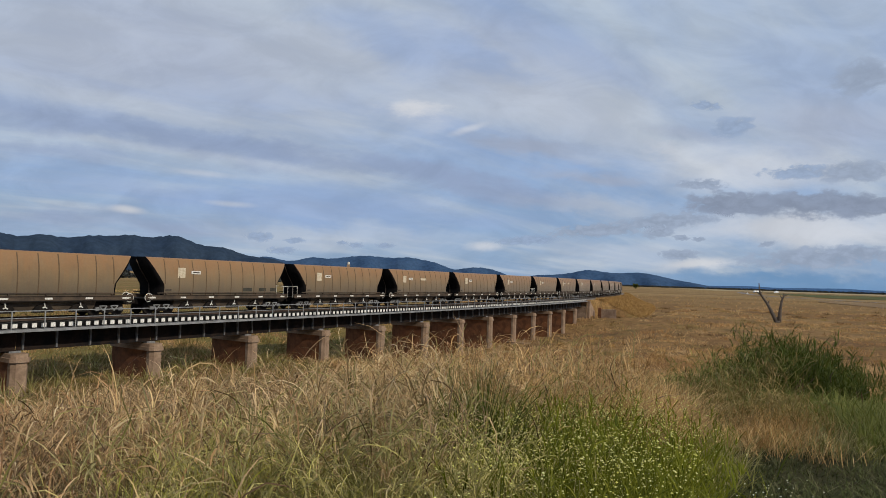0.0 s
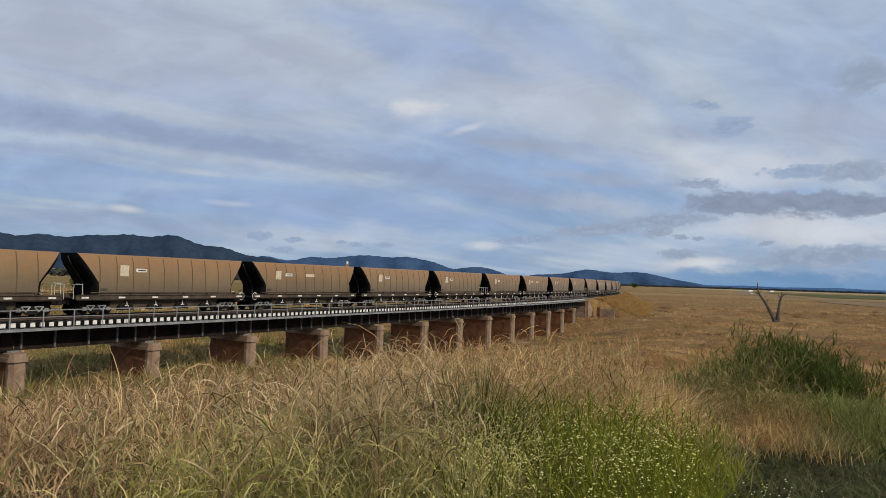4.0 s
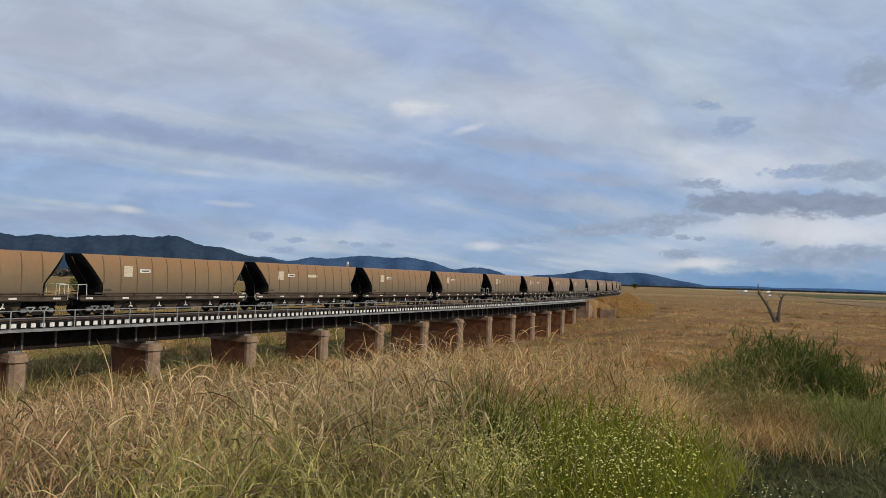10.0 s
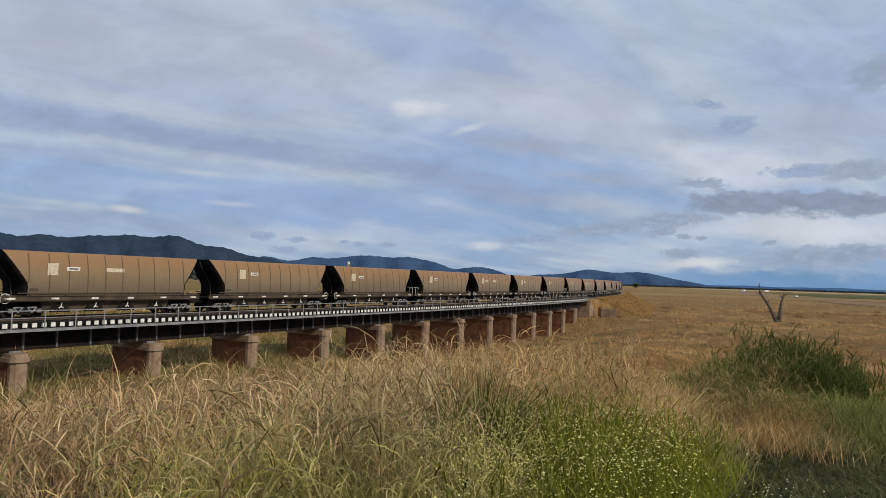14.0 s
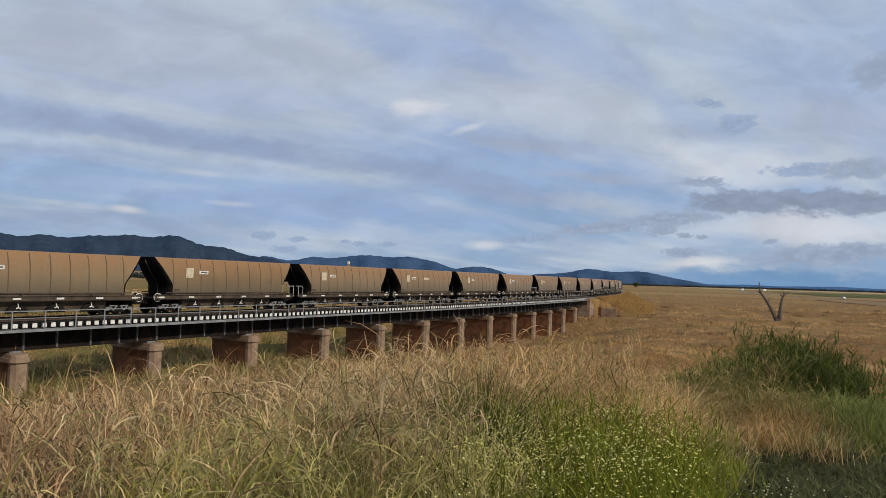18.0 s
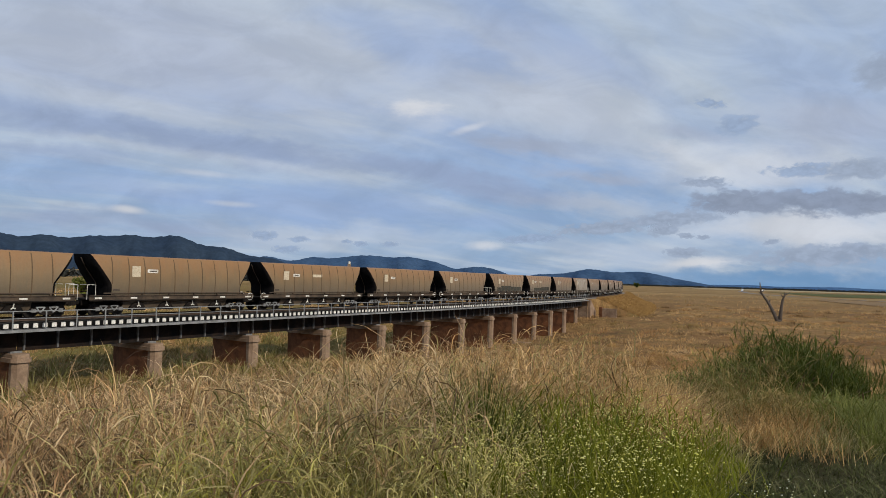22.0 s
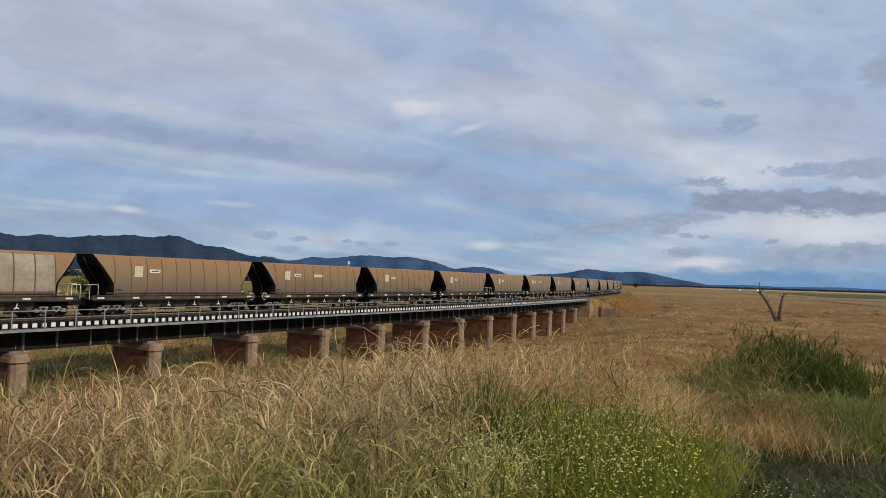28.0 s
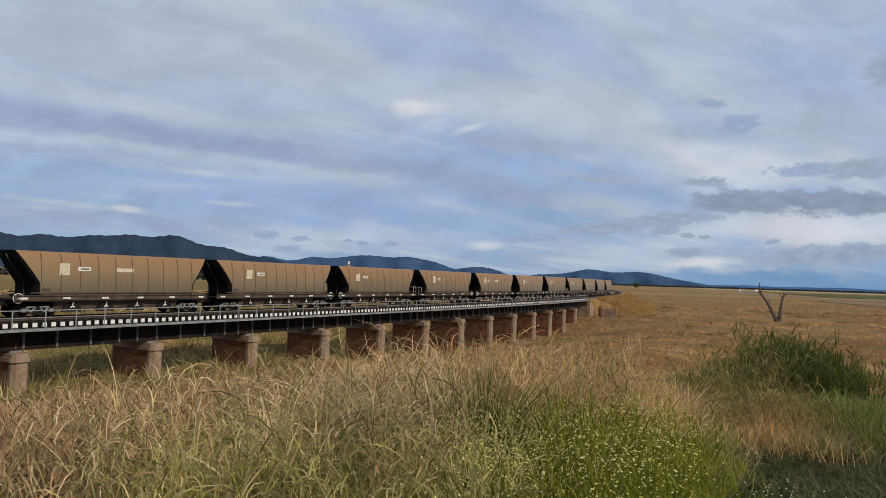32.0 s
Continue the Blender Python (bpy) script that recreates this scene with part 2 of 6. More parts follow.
M = {}
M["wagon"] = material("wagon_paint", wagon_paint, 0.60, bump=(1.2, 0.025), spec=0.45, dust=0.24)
# Ribs are darker than the body: seam shadow is put into their colour.
M["rib"] = material("seam_shadow_rib", two((0.118, 0.077, 0.043), (0.090, 0.058, 0.033), 1.2), 0.8, dust=0.2)
# End sheets: coal dust, and the shade between wagons put into the colour.
M["end_black"] = material("coal_and_shade_black_steel", two((0.004, 0.004, 0.005), (0.010, 0.009, 0.009), 2.0), 0.95, spec=0.05)
M["sill"] = material("dusty_brown_steel", two((0.085, 0.060, 0.042), (0.045, 0.034, 0.026), 1.6), 0.85)
M["chute"] = material("grey_brown_steel", two((0.115, 0.086, 0.060), (0.066, 0.050, 0.037), 1.1), 0.85)
M["dark"] = material("black_greasy_steel", two((0.007, 0.0065, 0.006), (0.018, 0.014, 0.012), 3.0), 0.8, spec=0.12)
M["iron"] = material("worn_wheel_steel", two((0.022, 0.018, 0.016), (0.010, 0.008, 0.007), 5.0), 0.7, 0.2, spec=0.2)
M["white"] = material("weathered_white_paint", two((0.72, 0.71, 0.67), (0.50, 0.48, 0.43), 6.0), 0.7)
M["cream"] = material("pale_sign_paint", two((0.58, 0.51, 0.39), (0.44, 0.37, 0.27), 7.0), 0.75)
M["ink"] = material("dark_lettering", two((0.05, 0.04, 0.035), (0.10, 0.08, 0.06), 8.0), 0.8)
M["patch"] = material("dark_grey_overpaint", two((0.030, 0.031, 0.025), (0.055, 0.052, 0.042), 3.0), 0.85)
M["faded"] = material("faded_paint", two((0.285, 0.245, 0.190), (0.215, 0.168, 0.112), 0.6, 0.30, 0.75, fine=2.0), 0.6, spec=0.45, dust=0.3)
M["coal"] = material("coal", two((0.010, 0.010, 0.011), (0.03, 0.03, 0.032), 6.0), 0.6, bump=(4.0, 0.2))
M["girder"] = material("dark_bridge_steel", two((0.008, 0.008, 0.009), (0.026, 0.017, 0.013), 0.8), 0.85, spec=0.08)
M["galv"] = material("galvanised_steel", two((0.30, 0.31, 0.32), (0.20, 0.205, 0.21), 2.0), 0.55, 0.35)
M["stiff"] = material("grey_painted_steel", two((0.19, 0.195, 0.20), (0.10, 0.10, 0.105), 2.5), 0.65)
M["transom"] = material("transom_timber", two((0.050, 0.046, 0.042), (0.028, 0.026, 0.024), 2.0), 0.95, spec=0.1)
M["rail"] = material("rail_steel", two((0.075, 0.050, 0.036), (0.045, 0.030, 0.024), 3.0), 0.6, 0.4)
M["brick"] = material("red_brown_masonry", two((0.205, 0.082, 0.034), (0.090, 0.038, 0.018), 0.6, fine=9.0), 0.92, bump=(6.0, 0.03))
M["concrete"] = material("pale_weathered_concrete", two((0.29, 0.205, 0.142), (0.19, 0.125, 0.085), 0.7, fine=8.0), 0.92, bump=(6.0, 0.02))
M["bark"] = material("dead_grey_wood", two((0.14, 0.110, 0.088), (0.07, 0.055, 0.045), 3.0), 0.95)


def ground_paint(g):
    co = world_co(g)
    x, y, z = g.split(co)
    big = g.noise(g.mapping(co, scale=(1, 1, 0)), 0.018, 5.0, 0.6, 0.4)
    mid = g.noise(co, 0.16, 5.0, 0.6, 0.3)
    fine = g.noise(co, 2.6, 5.0, 0.7)
    col = g.mix(g.ramp(big, 0.36, 0.64), (0.185, 0.105, 0.044), (0.245, 0.150, 0.064))
    col = g.mix(g.ramp(mid, 0.48, 0.70, 0.0, 0.65), col, (0.105, 0.088, 0.034))
    patch = g.noise(g.mapping(co, loc=(9, 5, 0), scale=(1.0, 0.6, 0)), 0.10, 5.0, 0.6, 0.3)
    col = g.mix(g.ramp(patch, 0.46, 0.64, 0.0, 0.7), col, (0.128, 0.072, 0.034))
    lump = g.noise(g.mapping(co, loc=(4, 1, 0), scale=(1.0, 1.0, 0)), 0.55, 6.0, 0.65, 0.5)
    col = g.vmath("SCALE", col, g.ramp(lump, 0.3, 0.7, 0.66, 1.30))
    bed = g.math("MULTIPLY", g.ramp(x, 15.0, -25.0), g.ramp(g.noise(co, 0.09, 4.0, 0.6), 0.3, 0.62))
    col = g.mix(g.math("MULTIPLY", bed, 0.8), col, (0.115, 0.102, 0.030))
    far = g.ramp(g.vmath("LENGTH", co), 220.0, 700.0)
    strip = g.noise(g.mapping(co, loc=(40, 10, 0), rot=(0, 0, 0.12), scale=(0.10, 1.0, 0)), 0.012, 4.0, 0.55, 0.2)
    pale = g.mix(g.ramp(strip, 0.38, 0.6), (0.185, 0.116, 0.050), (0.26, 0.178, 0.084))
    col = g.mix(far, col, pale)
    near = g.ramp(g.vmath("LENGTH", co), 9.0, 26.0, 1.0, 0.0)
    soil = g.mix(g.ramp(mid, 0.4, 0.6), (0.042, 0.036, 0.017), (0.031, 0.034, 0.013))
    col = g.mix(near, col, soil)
    return g.vmath("SCALE", col, g.ramp(fine, 0.25, 0.75, 0.6, 1.3))


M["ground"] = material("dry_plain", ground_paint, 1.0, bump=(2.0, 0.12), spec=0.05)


def island(*stops):
    """Colours dealt out blade by blade."""
    def build(g):
        r = g.add("ShaderNodeNewGeometry").outputs["Random Per Island"]
        n = g.add("ShaderNodeValToRGB")
        while len(n.color_ramp.elements) < len(stops):
            n.color_ramp.elements.new(0.5)
        for i, (el, c) in enumerate(zip(n.color_ramp.elements, stops)):
            el.position, el.color = i / (len(stops) - 1), (*c, 1.0)
        g.link(r, n.inputs[0])
        patch = g.ramp(g.noise(world_co(g), 0.7, 3.0, 0.5), 0.3, 0.7, 0.72, 1.18)
        return g.vmath("SCALE", n.outputs[0], patch)
    return build


M["dry"] = material("dry_grass", island((0.055, 0.034, 0.014), (0.27, 0.160, 0.064), (0.42, 0.268, 0.132), (0.085, 0.046, 0.020), (0.52, 0.37, 0.21), (0.25, 0.140, 0.062), (0.110, 0.086, 0.028)), 0.7, spec=0.35, through_light=0.15)
M["brown"] = material("brown_grass", island((0.33, 0.185, 0.085), (0.42, 0.250, 0.125), (0.16, 0.085, 0.038), (0.50, 0.335, 0.19)), 0.85, spec=0.15, through_light=0.22)
M["olive"] = material("olive_grass", island((0.110, 0.105, 0.026), (0.34, 0.295, 0.090), (0.185, 0.175, 0.045), (0.50, 0.420, 0.195), (0.270, 0.250, 0.075)), 0.6, spec=0.4, through_light=0.45)
M["green"] = material("green_grass", island((0.300, 0.295, 0.034), (0.420, 0.385, 0.066), (0.170, 0.180, 0.022), (0.52, 0.45, 0.13)), 0.7, spec=0.2, through_light=0.40)
M["reed"] = material("dark_green_reeds", island((0.050, 0.072, 0.009), (0.085, 0.108, 0.015), (0.032, 0.046, 0.006), (0.135, 0.145, 0.032)), 0.65, spec=0.2, through_light=0.40)
M["herb"] = material("flowering_herb", island((0.130, 0.145, 0.010), (0.205, 0.210, 0.019), (0.062, 0.078, 0.007)), 0.7, spec=0.2, through_light=0.40)
M["petal"] = material("yellow_petals", island((0.62, 0.58, 0.10), (0.72, 0.70, 0.30), (0.52, 0.48, 0.08)), 0.7)
M["leaf"] = material("tree_leaves", island((0.045, 0.075, 0.018), (0.075, 0.115, 0.025), (0.10, 0.14, 0.035)), 0.7, through_light=0.30)
M["far_wood"] = material("far_woods", island((0.040, 0.046, 0.046), (0.060, 0.060, 0.052)), 0.95, spec=0.05)

# ---- building helpers ----


def mesh_from(name, bm, mat, smooth_shade=False):
    me = bpy.data.meshes.new(name)
    bm.normal_update()
    bm.to_mesh(me)
    bm.free()
    me.materials.append(mat)
    if smooth_shade:
        me.polygons.foreach_set("use_smooth", [True] * len(me.polygons))
    return me


def part(name, bm, mat, parent, label="", at=None, smooth_shade=False):
    """One mesh under a thing or a part."""
    ob = new(name, mesh_from(name, bm, mat, smooth_shade) if isinstance(bm, bmesh.types.BMesh) else bm)
    ob.parent = parent
    if at is not None:
        ob.matrix_basis = at
    if label:
        ob["label"] = label
    return ob


def thing(name, label, category, m=None, group="", kind=""):
    ob = new(name)
    ob.empty_display_size = 0.2
    if m is not None:
        ob.matrix_basis = m
    return tagged(ob, label, category, group, kind)


def box(bm, x0, x1, y0, y1, z0, z1, bevel=0.0):
    vs = [bm.verts.new((x, y, z)) for x in (x0, x1) for y in (y0, y1) for z in (z0, z1)]
    for f in ((0, 1, 3, 2), (4, 6, 7, 5), (0, 4, 5, 1), (2, 3, 7, 6), (0, 2, 6, 4), (1, 5, 7, 3)):
        bm.faces.new([vs[i] for i in f])
    if bevel:
        es = list({e for v in vs for e in v.link_edges})
        bmesh.ops.bevel(bm, geom=es, offset=bevel, segments=1, affect="EDGES")
    return bm


def boxed(*a, **k):
    return box(bmesh.new(), *a, **k)


def tube(bm, p, q, r0, r1=None, n=8):
    p, q = Vector(p), Vector(q)
    r1 = r0 if r1 is None else r1
    w = (q - p).normalized()
    u = w.orthogonal().normalized()
    v = w.cross(u)
    rings = []
    for c, r in ((p, r0), (q, r1)):
        rings.append([bm.verts.new(c + (u * math.cos(t) + v * math.sin(t)) * r) for t in (2 * math.pi * i / n for i in range(n))])
    for i in range(n):
        j = (i + 1) % n
        bm.faces.new((rings[0][i], rings[0][j], rings[1][j], rings[1][i]))
    bm.faces.new(rings[0][::-1]), bm.faces.new(rings[1])
    return bm


def prism(bm, outline, lo, hi, axis="y"):
    """An outline of (a, b) pairs drawn out along an axis."""
    def at(a, b, c):
        return {"y": (a, c, b), "x": (c, a, b), "z": (a, b, c)}[axis]
    low, high = ([bm.verts.new(at(a, b, c)) for a, b in outline] for c in (lo, hi))
    n = len(outline)
    for i in range(n):
        j = (i + 1) % n
        bm.faces.new((low[i], low[j], high[j], high[i]))
    bm.faces.new(low[::-1]), bm.faces.new(high)
    bmesh.ops.recalc_face_normals(bm, faces=bm.faces)
    return bm


def grid_mesh(name, xyz, mat, closed=False, shade=True):
    """A sheet through a grid of points, rows by columns."""
    r, c, _ = xyz.shape
    me = bpy.data.meshes.new(name)
    idx = np.arange(r * c).reshape(r, c)
    if closed:
        idx = np.concatenate([idx, idx[:, :1]], axis=1)
    faces = np.stack([idx[:-1, :-1], idx[:-1, 1:], idx[1:, 1:], idx[1:, :-1]], -1).reshape(-1, 4)
    fill_mesh(me, xyz.reshape(-1, 3), faces)
    me.materials.append(mat)
    if shade:
        me.polygons.foreach_set("use_smooth", np.ones(len(faces), bool))
    return me


def fill_mesh(me, verts, *groups):
    """Fast mesh from arrays of faces, each group with one number of corners."""
    loops = np.concatenate([f.ravel() for f in groups])
    sizes = np.concatenate([np.full(len(f), f.shape[1]) for f in groups])
    me.vertices.add(len(verts))
    me.vertices.foreach_set("co", np.asarray(verts, np.float32).ravel())
    me.loops.add(len(loops))
    me.loops.foreach_set("vertex_index", loops.astype(np.int32))
    me.polygons.add(len(sizes))
    me.polygons.foreach_set("loop_start", np.concatenate([[0], np.cumsum(sizes)[:-1]]).astype(np.int32))
    me.update(calc_edges=True)


# ---- ground, embankments, hills ----


def build_ground():
    rad = np.concatenate([[0.0], np.geomspace(0.6, 4950, 150)])
    ang = np.linspace(-math.pi, math.pi, 241)[:-1]
    r, t = np.meshgrid(rad, ang, indexing="ij")
    x, y = r * np.sin(t), r * np.cos(t)
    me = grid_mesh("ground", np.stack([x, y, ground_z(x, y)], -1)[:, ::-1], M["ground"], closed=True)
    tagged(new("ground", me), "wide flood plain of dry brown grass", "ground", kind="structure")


def build_embankment(name, s0, s1):
    """The earth bank that carries the line beyond the bridge."""
    s = np.arange(s0, s1 + 0.1, 3.0)
    prof = ((-14.5, PLAIN_Z - 0.3), (-11.0, PLAIN_Z + 0.5), (-7.5, -4.2), (-4.4, -2.35), (-2.6, -2.05), (2.6, -2.05), (4.4, -2.35), (7.5, -4.2), (11.0, PLAIN_Z + 0.5), (14.5, PLAIN_Z - 0.3))
    rng = np.random.RandomState(4)
    rows = []
    for v in s:
        m = on_line(v)
        row = []
        near = 2.5 + max(0.0, abs(v - (s0 if s0 > 0 else s1)) - 7.0) * 1.2
        for side, z in prof:
            side = max(-near, min(near, side))
            p = m @ Vector((0, -side, 0))
            k = 0.0 if abs(side) < 4 else 0.35
            row.append((p.x + rng.uniform(-k, k), p.y + rng.uniform(-k, k), z + rng.uniform(-k, k) * 0.5))
        rows.append(row)
    me = grid_mesh(name, np.array(rows), M["ground"])
    tagged(new(name, me), "railway embankment overgrown with dry grass", "embankment", kind="structure")


def build_hills(name, label, start, step, heights, dist, depth, mat):
    az = np.radians(np.linspace(start - 2.2 * step, start + (len(heights) + 1.2) * step, 130))
    deg = np.degrees(az)
    h = np.zeros_like(deg)
    for i, k in enumerate(heights):
        h += k * dist / 4300.0 * np.exp(-((deg - start - i * step) / step) ** 2)
    rr = np.linspace(-1, 1, 13)
    rng = np.random.RandomState(len(heights))
    rows = []
    for q in rr:
        fall = max(0.0, 1 - q * q)
        ripple = 1 + 0.03 * (1 - fall) * np.sin(deg * 1.7 + q * 3) + 0.010 * np.sin(deg * 7.5) + 0.006 * np.sin(deg * 17.0)
        d = dist + depth * q + 30 * np.sin(deg * 2 + q)
        z = PLAIN_Z - 4 + (h + 4 + 7) * fall ** 0.8 * ripple
        rows.append(np.stack([d * np.sin(az), d * np.cos(az), z], -1))
    me = grid_mesh(name, np.array(rows), mat)
    tagged(new(name, me), label, "hills", kind="structure")


build_ground()
build_embankment("embankment_1", ABUT - 1.0, 960)
build_embankment("embankment_2", -890, -75)
# Aerial haze is put into the hill colours, bluer and paler farther off.
M["hill"] = material("haze_tinted_wooded_hills", two((0.021, 0.036, 0.064), (0.028, 0.045, 0.072), 0.006, 0.3, 0.7, fine=0.03), 1.0, spec=0.02)
M["hill_far"] = material("distant_hills_haze_blue", two((0.030, 0.062, 0.125), (0.042, 0.078, 0.145), 0.008, 0.3, 0.7, fine=0.05), 1.0, spec=0.02)
M["haze"] = material("far_hills_haze_blue", two((0.050, 0.105, 0.215), (0.060, 0.118, 0.225), 0.008, 0.3, 0.7, fine=0.05), 1.0, spec=0.02)
build_hills("hills_1", "dark wooded mountain range tinted with painted blue haze", -34.79 - 3 * 1.233, 1.233, (60, 80, 95, 113, 83, 114, 95, 101, 113, 109, 124, 107, 122, 128, 98, 86, 96, 66, 57, 61, 45), 4050, 330, M["hill"])
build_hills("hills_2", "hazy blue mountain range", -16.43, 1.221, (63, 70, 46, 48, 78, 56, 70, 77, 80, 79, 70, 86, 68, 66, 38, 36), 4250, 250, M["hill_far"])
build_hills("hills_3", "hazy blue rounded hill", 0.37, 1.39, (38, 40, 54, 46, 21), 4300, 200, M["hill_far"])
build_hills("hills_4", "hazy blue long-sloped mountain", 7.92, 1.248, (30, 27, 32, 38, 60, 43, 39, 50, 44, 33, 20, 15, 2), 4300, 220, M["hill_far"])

build_hills("hills_5", "far hills beyond the plain, faded with painted blue haze", 21.5, 1.3, (4, 8, 6, 11, 8, 5, 10, 7, 12, 8, 6, 9), 4400, 160, M["haze"])

# ---- the bridge ----
N_FROM, N_TO = -9, 12


def build_bridge():
    bridge = thing("railway_bridge", "dark steel girder railway bridge on masonry piers", "bridge", kind="")
    # near and far plate girders, span by span
    gm, fm, stm = None, None, None
    for n in range(N_FROM, N_TO + 1):
        s = PIER0 + SPAN * (n + 0.5)
        half = SPAN / 2 - 0.03
        for side in (1.25, -1.25):
            m = on_line(s, side, 0)
            if gm is None:
                bm = bmesh.new()
                prism(bm, [(-0.17, -3.62), (0.17, -3.62), (0.17, -3.58), (0.02, -3.58), (0.02, -2.36), (0.17, -2.36), (0.17, -2.24), (-0.17, -2.24), (-0.17, -2.36), (-0.02, -2.36), (-0.02, -3.58), (-0.17, -3.58)], -half, half, "x")
                gm = mesh_from("girder", bm, M["girder"])
                sb = bmesh.new()
                box(sb, -0.055, 0.055, -0.165, -0.02, -3.56, -2.38)
                stm = mesh_from("stiffener", sb, M["stiff"])
            gd = part("girder", gm, None, bridge, at=m)
            if side > 0:
                for k in (-0.46, -0.24, 0.0, 0.22, 0.37):
                    part("stiffener", stm, None, gd, at=pose(k * SPAN, 0, 0))
    # transoms with white ends
    tm = mesh_from("transom", boxed(-0.12, 0.12, -2.15, 2.15, -2.21, -1.83, bevel=0.012), M["transom"])
    wm = mesh_from("transom_end", boxed(-0.14, 0.14, -0.05, 0.004, -2.15, -1.88), M["white"])
    lo, hi = PIER0 + SPAN * N_FROM, ABUT - 0.6
    s = 8.0
    while s < hi:
        m = on_line(s, 0, 0)
        t = part("transom", tm, None, bridge, at=m)
        part("transom_end", wm, None, t, "white-painted timber end", at=pose(0, -2.15, 0))
        s += 0.56
    bm = bmesh.new()
    while lo < 8.0:
        m = on_line(lo)
        n0 = len(bm.verts)
        box(bm, -0.11, 0.11, -2.15, 2.15, -2.31, -1.83)
        bm.verts.ensure_lookup_table()
        for v in bm.verts[n0:]:
            v.co = m @ v.co
        lo += 0.56
    tagged(part("transoms", bm, M["transom"], bridge), kind="stuff")
    # walkway edge, handrail, posts
    pm = boxed(-0.03, 0.03, -0.03, 0.03, -2.30, -1.10)
    pm = mesh_from("post", pm, M["galv"])
    def lengthwise(name, side, z0, z1, w, mat, a, b, step=3.07):
        s = a
        while s < b - 0.01:
            e = min(s + step, b)
            p, q = on_line(s, side).translation, on_line(e, side).translation
            ln = (q - p).length
            part(name, boxed(0, ln, -w / 2, w / 2, z0, z1), mat, bridge, at=Matrix.Translation(p) @ Euler((0, 0, math.atan2(q.y - p.y, q.x - p.x))).to_matrix().to_4x4())
            s = e
    a0, b0 = PIER0 + SPAN * N_FROM, ABUT - 0.5
    lengthwise("walkway_edge", 2.62, -2.38, -2.22, 0.08, M["galv"], a0, b0, SPAN)
    lengthwise("walkway_deck", 1.97, -2.27, -2.235, 1.24, M["stiff"], a0, b0, SPAN)
    lengthwise("top_rail", 2.62, -1.12, -1.06, 0.05, M["galv"], a0, b0, SPAN)
    lengthwise("mid_rail", 2.62, -1.55, -1.505, 0.04, M["galv"], a0, b0, SPAN)
    s = a0 + 0.4
    while s < b0:
        part("post", pm, None, bridge, at=on_line(s, 2.62))
        s += 1.9
    return bridge


def build_track():
    """Rails, and sleepers and ballast on the banks."""
    track = thing("railway_track", "single railway track with rusty steel rails", "track")
    prof = ((-0.07, -0.18), (0.07, -0.18), (0.02, -0.14), (0.012, -0.05), (0.036, -0.035), (0.036, 0), (-0.036, 0), (-0.036, -0.035), (-0.012, -0.05), (-0.02, -0.14))
    s = np.concatenate([np.arange(-880, -20, 20.0), np.arange(-20, 950, 4.0)])
    for side in (0.7525, -0.7525):
        rows = []
        for v in s:
            m = on_line(v, side)
            rows.append([tuple(m @ Vector((0, a, RAIL_Z + b))) for a, b in prof])
        part("rail", grid_mesh("rail", np.array(rows), M["rail"], closed=True, shade=False), None, track)
    bm = bmesh.new()
    for v in np.arange(ABUT + 0.3, 420, 0.68):
        m = on_line(v)
        n0 = len(bm.verts)
        box(bm, -0.12, 0.12, -1.25, 1.25, RAIL_Z - 0.36, RAIL_Z - 0.17)
        bm.verts.ensure_lookup_table()
        for q in bm.verts[n0:]:
            q.co = m @ q.co
    tagged(part("sleepers", bm, M["transom"], track), kind="stuff")
    M["ballast"] = material("ballast", two((0.20, 0.17, 0.14), (0.12, 0.10, 0.085), 2.0, fine=20.0), 0.95, bump=(9.0, 0.06))
    rows = []
    for v in np.arange(ABUT - 0.8, 940, 4.0):
        m = on_line(v)
        rows.append([tuple(m @ Vector((0, a, b))) for a, b in ((-2.5, -2.06), (-1.7, RAIL_Z - 0.22), (1.7, RAIL_Z - 0.22), (2.5, -2.06))])
    part("ballast", grid_mesh("ballast", np.array(rows), M["ballast"], shade=False), None, track)


